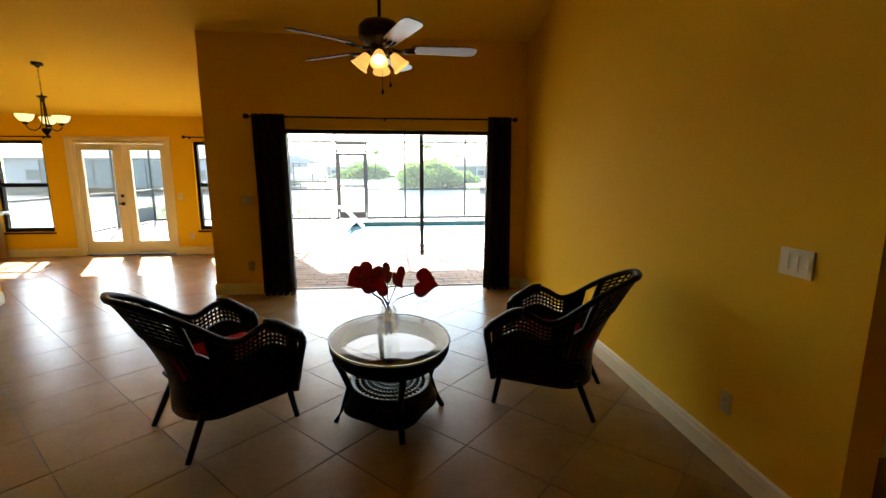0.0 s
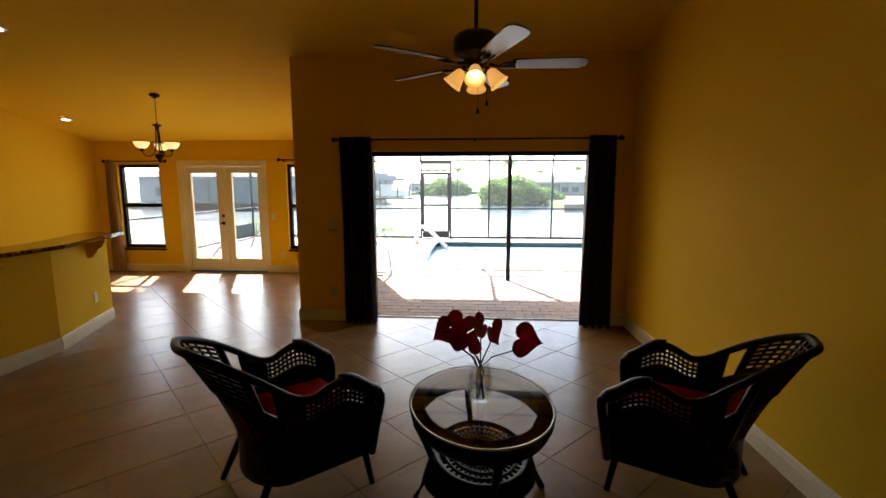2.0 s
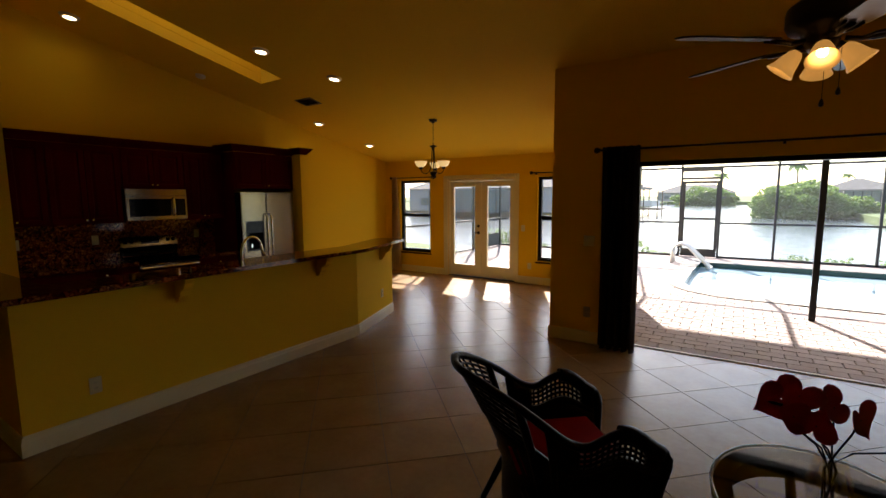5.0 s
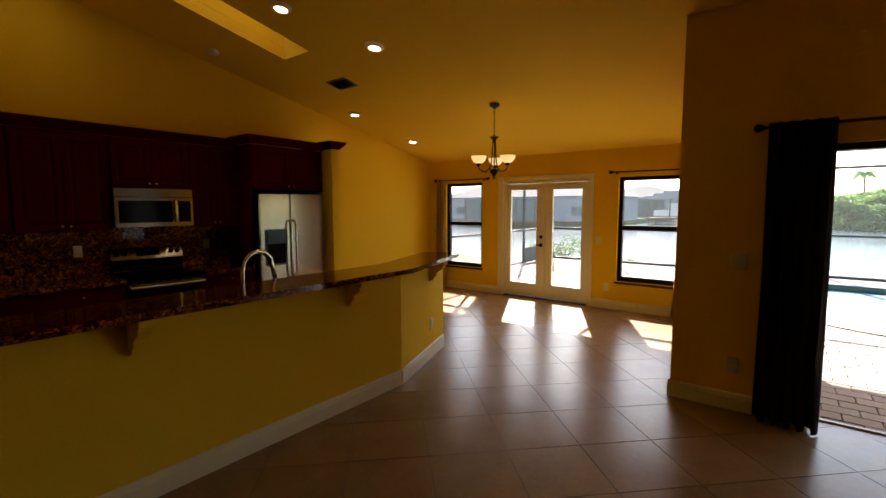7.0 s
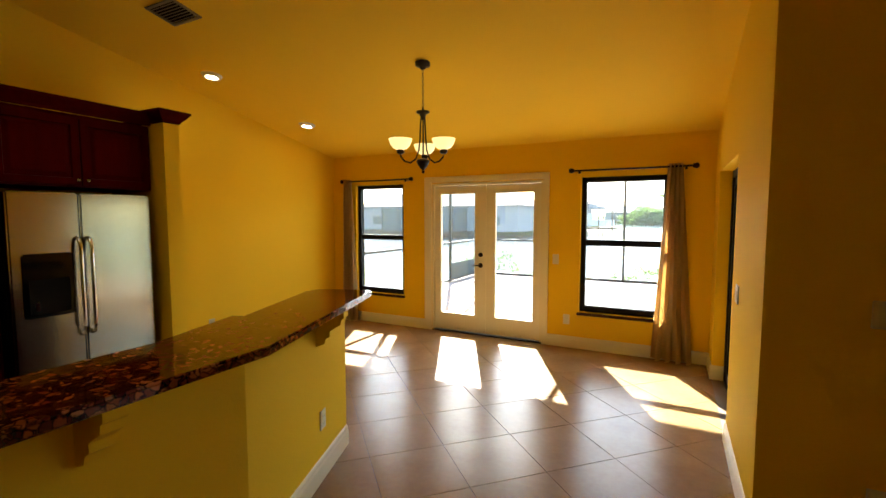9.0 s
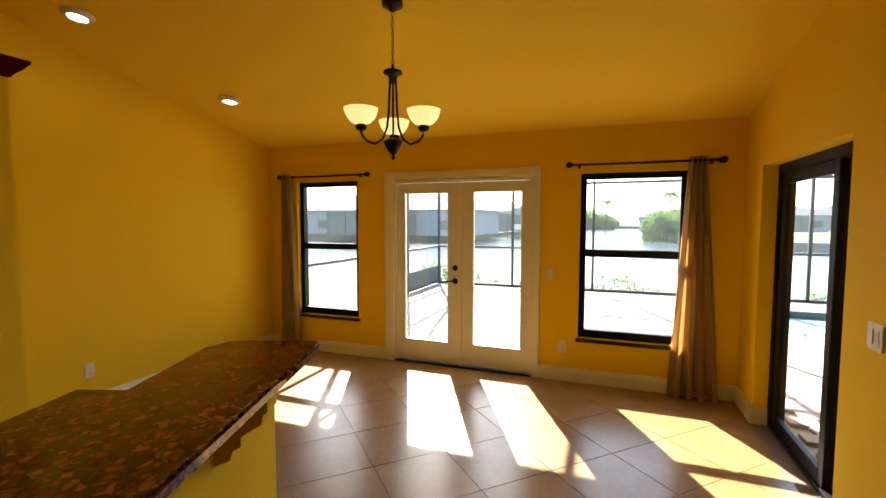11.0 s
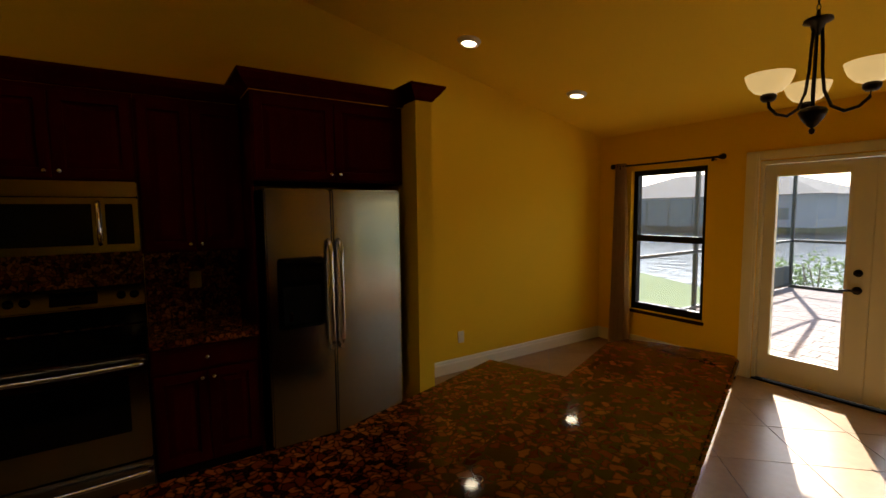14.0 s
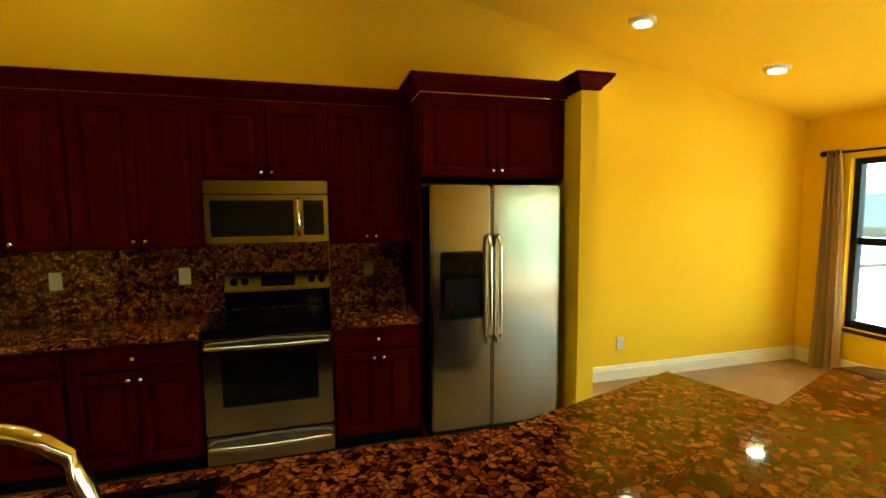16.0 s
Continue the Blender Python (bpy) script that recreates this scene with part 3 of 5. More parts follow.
def base(y0, y1, label, doors=2):
    xf = -6.68
    c = thing("base_cabinet", ((LX + xf) / 2, (y0 + y1) / 2, 0), label, "cabinet", "kitchen base cabinets")
    part("body", box(LX + 0.001, xf, y0 + 0.001, y1 - 0.001, 0.1, 0.836), WOODC, c)
    # near-black instead of cherry, so the toe kick's shade is painted on
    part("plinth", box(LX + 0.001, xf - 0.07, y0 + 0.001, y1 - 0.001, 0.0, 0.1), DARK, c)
    dr = part("drawer", bx(box(xf, xf + 0.02, y0 + 0.012, y1 - 0.012, 0.69, 0.825, bevel=0.004), xf + 0.021, xf + 0.025, y0 + 0.05, y1 - 0.05, 0.715, 0.80, bevel=0.002), WOODC, c)
    knob((xf + 0.025, (y0 + y1) / 2, 0.757), dr)
    w = (y1 - y0 - 0.02) / doors
    for i in range(doors):
        a, b = y0 + 0.01 + i * w + 0.003, y0 + 0.01 + (i + 1) * w - 0.003
        d = panel_door(a, b, 0.115, 0.672, xf, c)
        knob((xf + 0.02, b - 0.028 if i % 2 == 0 else a + 0.028, 0.632), d)


base(1.742, 2.42, "cherry wood base cabinet with drawer and two doors")
base(2.42, 3.12, "cherry wood base cabinet with drawer and two doors")
base(3.88, 4.46, "narrow cherry wood base cabinet beside the refrigerator")
for y0, y1 in ((1.742, 3.118), (3.882, 4.46)):
    solid("countertop", box(LX + 0.022, -6.63, y0, y1, 0.838, 0.878, bevel=0.006), GRAN, "polished brown-red granite worktop on the base cabinets", "countertop", "kitchen worktops")
    solid("backsplash", box(LX + 0.001, LX + 0.02, y0, y1, 0.838, 1.358), GRAN, "brown-red granite backsplash slab", "backsplash", kind="structure")
solid("backsplash", box(LX + 0.001, LX + 0.02, 3.12, 3.88, 0.6, 1.40), GRAN, "brown-red granite backsplash slab behind the range", "backsplash", kind="structure")

# refrigerator
fr = thing("refrigerator", (-6.9, 4.99, 0), "side-by-side stainless steel refrigerator with black dispenser", "refrigerator")
part("body", box(LX + 0.03, -6.66, 4.515, 5.45, 0.03, 1.745), DARK, fr, "dark grey casing")
for y0, y1 in ((4.512, 4.930), (4.938, 5.450)):
    d = part("fridge_door", box(-6.655, -6.59, y0, y1, 0.09, 1.75, bevel=0.012), STEEL, fr)
    yh = 4.905 if y0 < 4.6 else 4.975
    part("handle", tube(bmesh.new(), ((-6.60, yh, 1.42), (-6.55, yh, 1.405), (-6.53, yh, 1.34), (-6.528, yh, 1.05), (-6.53, yh, 0.76), (-6.55, yh, 0.70), (-6.60, yh, 0.685)), 0.014, 10), CHROME, d, "curved steel bar handle")
disp = part("dispenser", box(-6.592, -6.580, 4.577, 4.872, 0.858, 1.315, bevel=0.012), BLACK, fr, "black ice and water dispenser")
part("recess", box(-6.583, -6.577, 4.605, 4.845, 0.885, 1.13, bevel=0.004), DARK, disp)
part("lever", box(-6.579, -6.572, 4.635, 4.66, 0.91, 0.97, bevel=0.003), CHROME, disp)
part("grille", box(-6.66, -6.60, 4.54, 5.44, 0.0, 0.085), DARK, fr)

# range
rg = thing("range", (-6.95, 3.5, 0), "stainless steel electric range with black glass top", "range")
part("body", box(LX + 0.03, -6.665, 3.124, 3.876, 0.02, 0.872), DARK, rg)
part("cooktop", box(LX + 0.10, -6.64, 3.122, 3.878, 0.874, 0.892, bevel=0.006), BLACK, rg, "black glass cooktop")
bg = part("backguard", box(LX + 0.025, LX + 0.06, 3.15, 3.878, 0.893, 1.02, bevel=0.004), BLACK, rg, "black foot of the range's control panel")
TIP = Matrix.Translation((LX + 0.085, 3.515, 1.02)) @ pose(0, 0, 0, 0, -24)    # the panel leans back and faces upwards
cp = part("control_panel", moved(box(-0.03, 0.0, -0.362, 0.362, 0.0, 0.142, bevel=0.008), TIP), STEEL, bg, "stainless control panel leaning back")
part("display", moved(box(0.0005, 0.004, -0.118, 0.115, 0.03, 0.112, bevel=0.002), TIP), BLACK, bg)
for yk in (-0.30, -0.228, 0.235, 0.305):
    k = lathe(bmesh.new(), ((0.026, 0), (0.026, 0.004), (0.022, 0.018), (0.018, 0.022), (0, 0.022)), 16)
    part("control_knob", moved(k, TIP @ Matrix.Translation((0.0005, yk, 0.07)) @ pose(0, 0, 0, 0, 90)), BLACK, bg)
part("brand_mark", moved(box(0.0005, 0.0012, -0.03, 0.03, 0.012, 0.018), TIP), DARK, bg)
od = part("oven_door", box(-6.664, -6.635, 3.126, 3.874, 0.235, 0.835, bevel=0.008), STEEL, rg)
part("oven_window", box(-6.636, -6.630, 3.23, 3.785, 0.41, 0.725, bevel=0.003), BLACK, od)
part("top_strip", box(-6.664, -6.645, 3.126, 3.874, 0.838, 0.871), BLACK, rg)


def bar_handle(z, parent, bow=0.02):
    pts = [(-6.635, 3.14, z - 0.005), (-6.60, 3.15, z)] + [(-6.59 + bow * math.sin(math.pi * i / 8), 3.17 + 0.66 * i / 8, z) for i in range(9)] + [(-6.60, 3.85, z), (-6.635, 3.86, z - 0.005)]
    part("handle", tube(bmesh.new(), pts, 0.013, 10), CHROME, parent, "steel bar handle")


bar_handle(0.79, od)
sdw = part("storage_drawer", box(-6.664, -6.635, 3.126, 3.874, 0.05, 0.222, bevel=0.008), STEEL, rg)
bar_handle(0.175, sdw)

# microwave
mw = thing("microwave", (-7.08, 3.5, 1.38), "stainless steel over-range microwave with black door", "microwave")
part("body", box(LX + 0.03, -6.90, 3.124, 3.876, 1.385, 1.787), DARK, mw)
part("vent_strip", box(-6.899, -6.875, 3.124, 3.876, 1.70, 1.787, bevel=0.006), STEEL, mw)
md = part("microwave_door", box(-6.899, -6.872, 3.124, 3.876, 1.385, 1.695, bevel=0.006), STEEL, mw)
part("door_glass", box(-6.873, -6.868, 3.16, 3.66, 1.43, 1.66, bevel=0.003), BLACK, md)
part("control_panel", box(-6.873, -6.868, 3.72, 3.85, 1.43, 1.66, bevel=0.003), BLACK, md)
part("handle", tube(bmesh.new(), ((-6.87, 3.69, 1.67), (-6.84, 3.69, 1.655), (-6.83, 3.69, 1.56), (-6.84, 3.69, 1.45), (-6.87, 3.69, 1.435)), 0.012, 10), CHROME, md, "steel bar handle")

# sink and faucet
sk2 = thing("kitchen_sink", (-4.82, 3.2, 0.878), "dark composite sink set in the granite counter", "sink")
bm = bmesh.new()
for a in ((-5.03, -4.60, 2.75, 2.79), (-5.03, -4.60, 3.52, 3.56), (-5.03, -4.99, 2.79, 3.52), (-4.64, -4.60, 2.79, 3.52)):
    bx(bm, *a, 0.879, 0.887, bevel=0.003)
part("rim", bm, BLACK, sk2)
part("bowl", box(-4.99, -4.64, 2.79, 3.52, 0.879, 0.8805), DARK, sk2)
fc = thing("faucet", (-4.52, 3.17, 0.878), "brushed steel gooseneck kitchen faucet beside the sink", "faucet")
part("base", lathe(bmesh.new(), ((0, 0.879), (0.032, 0.879), (0.03, 0.895), (0.02, 0.92), (0.018, 0.97), (0, 0.97)), 16, (-4.52, 3.17, 0)), CHROME, fc)
pts = [(-4.52, 3.17, 0.9), (-4.52, 3.17, 1.06), (-4.52, 3.17, 1.13)] + [(-4.56 + 0.04 * math.cos(a), 3.31 - 0.14 * math.cos(a), 1.13 + 0.14 * math.sin(a)) for a in [math.pi * i / 12 for i in range(1, 12)]] + [(-4.602, 3.46, 1.10), (-4.606, 3.475, 1.05)]
part("spout", tube(bmesh.new(), pts, 0.013, 12, 0.017), CHROME, fc)
part("lever", tube(bmesh.new(), ((-4.52, 3.15, 0.95), (-4.51, 3.10, 0.98), (-4.50, 3.07, 1.02)), 0.007), CHROME, fc)

# ---- the covered patio and screen cage ----
DZ = -0.03
solid("patio_slab", bx(bx(bx(box(-7.5, 5.2, FY + 0.2, 9.15, -0.5, DZ - 0.03), -7.5, 5.2, 13.85, 15.0, -0.5, DZ - 0.03), -7.5, -2.05, 9.15, 13.85, -0.5, DZ - 0.03), -2.05, 5.2, 9.15, 13.85, -0.5, DZ - 0.2), CONC, "concrete bed of the paver deck", "patio", kind="structure")
solid("patio_slab_covered", box(CX + 0.2, 5.2, SY + 0.2, FY + 0.2, -0.5, DZ - 0.03), CONC, "concrete bed of the covered patio", "patio", kind="structure")
solid("lanai_wall", box(5.0, 5.2, SY + 0.2, FY + 0.4, DZ, 2.5), STUCCO, "stucco end wall of the covered patio", "wall", kind="structure")
solid("wall_lanai_north", box(RX + 0.2, 5.2, SY, SY + 0.2, DZ, 2.5), STUCCO, "stucco house wall along the covered patio", "wall", kind="structure")
solid("lanai_ceiling", box(CX + 0.2, 5.4, SY + 0.2, 9.5, 2.42, 2.5), WHITE, "white soffit over the covered patio", "ceiling", kind="structure")
solid("eave", box(LX - 0.6, CX + 0.2, FY + 0.2, 9.5, 2.42, 2.5), WHITE, "white eave soffit along the dining wall", "ceiling", kind="structure")
solid("fascia", box(LX - 0.6, 5.4, 9.501, 9.54, 2.36, 2.62), WHITE, "white fascia board at the roof edge", "trim", kind="structure")
post = solid("patio_post", box(0.45, 0.52, 8.24, 8.31, DZ, 2.419, bevel=0.004), BRONZE, "slim dark aluminium post of the covered patio", "post")

cg = thing("screen_cage", (-1.0, 14.8, DZ), "dark aluminium pool screen cage", "screen enclosure")
CYF, CZ = 14.8, 2.42


def bar3(p, q, w, name="beam", m=None):
    p, q = Vector(p), Vector(q)
    d = q - p
    bm = box(-w / 2, w / 2, -w / 2, w / 2, 0, d.length)
    moved(bm, Matrix.Translation(p) @ d.to_track_quat("Z", "Y").to_matrix().to_4x4())
    return part(name, bm, m or CAGE, cg)


posts = [-7.4, -5.5, -3.66, -1.80, -0.86, 0.36, 2.33, 4.4]
for x in posts:
    bar3((x, CYF, DZ), (x, CYF, CZ), 0.055, "post")
    if x not in (-0.86,):
        bar3((x, CYF, CZ), (x, 12.9, 3.75), 0.05, "rafter")
        bar3((x, 12.9, 3.75), (x, 9.3, 3.75), 0.05, "rafter")
bar3((-7.4, CYF, CZ), (4.4, CYF, CZ), 0.055)
bar3((-7.4, 12.9, 3.75), (4.4, 12.9, 3.75), 0.05)
bar3((-7.4, 11.1, 3.75), (4.4, 11.1, 3.75), 0.05)
for x0, x1 in ((-7.4, -1.80), (-0.86, 4.4)):
    bar3((x0, CYF, 0.92), (x1, CYF, 0.92), 0.045, "rail")
    bar3((x0, CYF, DZ + 0.03), (x1, CYF, DZ + 0.03), 0.055, "rail")
for x in (-7.4, 4.9):
    for y in (9.35, 11.1, 12.9):
        bar3((x, y, DZ), (x, y, 3.75 if y < 14 else CZ), 0.055, "post")
    for z in (0.03, 0.92, CZ):
        bar3((x, 9.35, z), (x, CYF, z), 0.045, "rail")
    bar3((x, 9.35, 3.75), (x, 12.9, 3.75), 0.05)
    bar3((x, 12.9, 3.75), (x, CYF, CZ), 0.05)
for y0, y1 in ((12.9, 14.77),):
    part("kick_panel", box(-7.41, -7.40, y0 + 0.03, y1 - 0.03, 0.05, 0.42), SCREENM, cg, "grey-green kick panel")
sdoor = part("screen_door", box(-1.76, -0.90, CYF - 0.03, CYF + 0.02, DZ + 0.02, 0.2), CAGE, cg)
bm = bmesh.new()
for a in ((-1.77, -1.70, 0.2, 2.06), (-0.96, -0.89, 0.2, 2.06), (-1.70, -0.96, 1.0, 1.06), (-1.70, -0.96, 1.99, 2.06), (-1.77, -0.89, 2.10, 2.16), (-1.77, -0.89, 2.32, 2.40)):
    bx(bm, a[0], a[1], CYF - 0.025, CYF + 0.015, a[2], a[3])
part("stile", bm, CAGE, sdoor)

SCREEN = bpy.data.materials.new("grey_insect_screen")
SCREEN.use_nodes = True
sn, sl_ = SCREEN.node_tree.nodes, SCREEN.node_tree.links
sn.remove(sn["Principled BSDF"])
s_tr, s_df, s_tl, s_m1, s_m2 = [sn.new("ShaderNode" + k) for k in ("BsdfTransparent", "BsdfDiffuse", "BsdfTranslucent", "MixShader", "MixShader")]
s_df.inputs[0].default_value, s_tl.inputs[0].default_value = (0.10, 0.10, 0.10, 1), (0.24, 0.25, 0.26, 1)
s_m1.inputs[0].default_value, s_m2.inputs[0].default_value = 0.45, 0.17
for a, b in ((s_df.outputs[0], s_m1.inputs[1]), (s_tl.outputs[0], s_m1.inputs[2]), (s_tr.outputs[0], s_m2.inputs[1]), (s_m1.outputs[0], s_m2.inputs[2]), (s_m2.outputs[0], sn["Material Output"].inputs[0])):
    sl_.new(a, b)


def screen(a, b, c, d):
    bm = bmesh.new()
    bm.faces.new([bm.verts.new(p) for p in (a, b, c, d)])
    part("screen_panel", bm, SCREEN, cg, "fine grey insect screen")


for xa, xb in zip(posts, posts[1:]):
    screen((xa + 0.028, CYF, DZ + 0.05), (xb - 0.028, CYF, DZ + 0.05), (xb - 0.028, CYF, CZ - 0.03), (xa + 0.028, CYF, CZ - 0.03))
for ya, yb in ((9.35, 11.1), (11.1, 12.9), (12.9, CYF)):
    screen((-7.4, ya + 0.028, DZ + 0.05), (-7.4, yb - 0.028, DZ + 0.05), (-7.4, yb - 0.028, CZ - 0.03), (-7.4, ya + 0.028, CZ - 0.03))

# pool
pl = thing("pool", (1.5, 11.6, DZ), "swimming pool with pale coping and dark waterline tile", "pool", kind="structure")


def pool_edge(grow):
    pts = [(4.0 + grow, 13.62 + grow), (-1.15 - grow, 13.62 + grow), (-1.22 - grow, 12.0)]
    pts += [(-0.27 - (0.97 + grow) * math.cos(a), 10.5 - (1.0 + grow) * math.sin(a)) for a in [math.pi * 0.5 * i / 12 for i in range(13)]]
    return pts + [(4.0 + grow, 9.5 - grow)]


def band(a, b, za, zb):
    bm = bmesh.new()
    lo = [bm.verts.new((x, y, za)) for x, y in a]
    hi = [bm.verts.new((x, y, zb)) for x, y in b]
    n = len(a)
    for i in range(n):
        bm.faces.new((lo[i], lo[(i + 1) % n], hi[(i + 1) % n], hi[i]))
    return bm


part("coping", band(pool_edge(0.0), pool_edge(0.28), DZ + 0.015, DZ + 0.015), CONC, pl, "pale coping stones")
part("waterline_tile", band(pool_edge(0.0), pool_edge(0.0), DZ + 0.014, DZ - 0.14), mat("dark_green_tile", (0.02, 0.07, 0.065), 0.2, vary=0.3, scale=20), pl)
bm = bmesh.new()
bm.faces.new([bm.verts.new((x, y, DZ - 0.11)) for x, y in pool_edge(0.0)])
part("water", bm, WATER_POOL, pl)
for k in (0, 0.3):
    ld = tube(bmesh.new(), [(-1.78, 13.2 + k, DZ), (-1.78, 13.2 + k, 0.30), (-1.72, 13.2 + k, 0.42), (-1.60, 13.2 + k, 0.47), (-1.45, 13.2 + k, 0.42), (-1.05, 13.2 + k, 0.02), (-0.9, 13.2 + k, DZ - 0.14)], 0.04, 10)
    part("hand_rail", ld, WHITE, pl, "white pool hand rail")
for k, z in enumerate((0.05, -0.08)):
    part("ladder_step", box(-1.10 + 0.12 * k, -1.02 + 0.12 * k, 13.2, 13.5, z - 0.02, z), WHITE, pl)

# ---- lot, canal, far banks ----
GZ, WZ = -0.25, -1.3
bm = bmesh.new()
vs = [bm.verts.new(p) for p in ((-2500, -2500, WZ - 1.2), (2500, -2500, WZ - 1.2), (2500, 2500, WZ - 1.2), (-2500, 2500, WZ - 1.2))]
bm.faces.new(vs)
solid("ground", bm, LAWN, "flat ground under canal and lots", "ground", kind="structure")
lot = prism(bmesh.new(), [(-60, -40), (60, -40), (60, 17.2), (-8.0, 17.2), (-9.5, 16.2), (-13, 17.9), (-60, 21)], -2.2, GZ - 0.3)
solid("lawn_near", lot, LAWN, "sunlit lawn around the patio", "lawn", kind="structure")
bm = bmesh.new()
bm.faces.new([bm.verts.new(p) for p in ((-700, 15.5, WZ), (700, 15.5, WZ), (700, 900, WZ), (-700, 900, WZ))])
solid("canal", bm, CANAL, "rippled canal water glittering in sunlight", "water", kind="structure")


def bank(pts, label):
    solid("lawn_far", prism(bmesh.new(), pts, -2.2, -0.55), LAWN, label, "lawn", kind="structure")
    solid("seawall", prism(bmesh.new(), [(x, y) for x, y in pts[:2]] + [(pts[1][0], pts[1][1] - 0.4), (pts[0][0], pts[0][1] - 0.4)], -2.1, -0.5), SEAW, "grey concrete seawall along the far bank", "seawall", kind="structure")


bank([(-200, 50), (-27, 60), (-21, 72), (-21, 500), (-200, 500)], "lawn of the far bank behind a seawall")
bank([(10.8, 56), (120, 51), (120, 500), (24, 500), (12, 88)], "bright lawn behind a seawall across the canal")
solid("lawn_horizon", prism(bmesh.new(), [(-900, 170), (900, 170), (900, 2400), (-900, 2400)], -2.2, -0.36), LAWN, "distant land at the end of the canal", "land", kind="structure")


def house(x, y, w, d, h, wallm, turn, label, n_win=4):
    hs = new("house")
    hs.matrix_basis = pose(x, y, -0.5, 0, 0, turn)
    tagged(hs, label, "house", "houses across the canal")
    part("wall", box(-w / 2, w / 2, -d / 2, d / 2, 0, h), wallm, hs, world_space=False)
    bm = bmesh.new()
    o, rh = 0.7, d * 0.22
    e = [bm.verts.new(p) for p in ((-w / 2 - o, -d / 2 - o, h), (w / 2 + o, -d / 2 - o, h), (w / 2 + o, d / 2 + o, h), (-w / 2 - o, d / 2 + o, h))]
    r0, r1 = bm.verts.new((-w / 2 + d / 2, 0, h + rh)), bm.verts.new((w / 2 - d / 2, 0, h + rh))
    for f in ((e[0], e[1], r1, r0), (e[2], e[3], r0, r1), (e[1], e[2], r1), (e[3], e[0], r0), (e[3], e[2], e[1], e[0])):
        bm.faces.new(f)
    part("roof", bm, ROOF, hs, world_space=False)
    for i in range(n_win):
        xx = -w / 2 + w * (i + 0.5) / n_win
        wi = part("window", box(xx - 0.9, xx + 0.9, -d / 2 - 0.06, -d / 2 - 0.005, 0.7, 2.1), STUCCO, hs, world_space=False)
        part("pane", box(xx - 0.8, xx + 0.8, -d / 2 - 0.075, -d / 2 - 0.061, 0.8, 2.0), SCREENM, wi, world_space=False)
    lc = part("lanai_cage", box(-w * 0.22, w * 0.22, -d / 2 - 4, -d / 2 - 0.08, 0, h * 0.92), SCREENM, hs, "dark screened enclosure", world_space=False)
    for i in range(5):
        xx = -w * 0.22 + w * 0.44 * i / 4
        part("post", box(xx - 0.06, xx + 0.06, -d / 2 - 4.06, -d / 2 - 4.001, 0, h * 0.92), CAGE, lc, world_space=False)


house(-33, 66.5, 26, 14, 3.4, STUCCO, -3, "grey stucco house with a hip roof across the canal")
house(-66, 63, 18, 13, 3.2, STUCCO, -5, "grey stucco house with a hip roof across the canal")
house(-25, 98, 14, 11, 3.6, STUCCO, 15, "pale house with a dark screened lanai by the water")
house(-38, 128, 20, 13, 3.1, STUCCO, 60, "distant pale house with a hip roof")
house(-14, 190, 24, 13, 3.2, STUCCO, 0, "distant low house at the canal's end")
house(18, 196, 22, 13, 3.2, STUCCO, 0, "distant low house at the canal's end")
house(18.5, 118, 11, 10, 3.1, STUCCO, -5, "blue-grey roofed house beyond the lawn")
house(30, 116, 13, 10, 3.1, STUCCO, -8, "blue-grey roofed house beyond the lawn")
house(52, 138, 22, 12, 3.4, SALMON, -20, "salmon pink house with a low roof beyond the lawn")


def tree_mesh(n, spread, size, seed):
    """Loose leaf blades filling an uneven mound."""
    rnd = random.Random(seed)
    lobes = []
    for k in range(64):
        q, a = math.sqrt((k + 0.5) / 64) * 0.88, k * 2.39996 + rnd.uniform(-0.3, 0.3)
        dome = 0.82 * (1 - q * q) ** 0.6 * rnd.uniform(0.72, 1.02)
        lobes.append((q * math.cos(a), q * math.sin(a), dome * (1.0 if k % 2 else rnd.uniform(0.0, 0.7)), rnd.uniform(0.13, 0.23)))
    vs, fs = [], []
    for _ in range(n):
        cx, cy, cz, r = rnd.choice(lobes)
        v = Vector((rnd.gauss(0, 1), rnd.gauss(0, 1), rnd.gauss(0, 1))).normalized() * r * rnd.uniform(0.72, 1.05)
        p = Vector((cx + v.x, cy + v.y, max(0.0, cz + v.z * 0.75)))
        p = Vector((p.x * spread[0], p.y * spread[1], p.z * spread[2]))
        a = Vector((rnd.gauss(0, 1), rnd.gauss(0, 1), rnd.gauss(0, 0.6))).normalized() * size * rnd.uniform(0.6, 1.3)
        b = a.cross(Vector((rnd.gauss(0, 1), rnd.gauss(0, 1), rnd.gauss(0, 1)))).normalized() * size * 0.45
        k = len(vs)
        vs += [p - a, p + b, p + a, p - b]
        fs.append((k, k + 1, k + 2, k + 3))
    me = bpy.data.meshes.new("crown")
    me.from_pydata([tuple(v) for v in vs], [], fs)
    me.materials.append(LEAF)
    return me


def bush(name, x, y, z, spread, n, size, seed, label, category="bush"):
    b = thing(name, (x, y, z), label, category, "mangroves along the canal" if category == "bush" else "")
    rnd = random.Random(seed + 50)
    for _ in range(5):
        tr = bmesh.new()
        px, py = rnd.uniform(-0.5, 0.5) * spread[0], rnd.uniform(-0.4, 0.4) * spread[1]
        tube(tr, [(px, py, -0.2), (px * 1.1, py * 1.1, spread[2] * 0.3), (px * 1.3 + rnd.uniform(-.1, .1), py * 1.2, spread[2] * 0.7)], 0.02 * spread[2] + 0.005, 6, 0.005 * spread[2])
        part("trunk", tr, BARK, b, world_space=False)
    ob = new("crown", tree_mesh(n, spread, size, seed))
    ob.parent = b


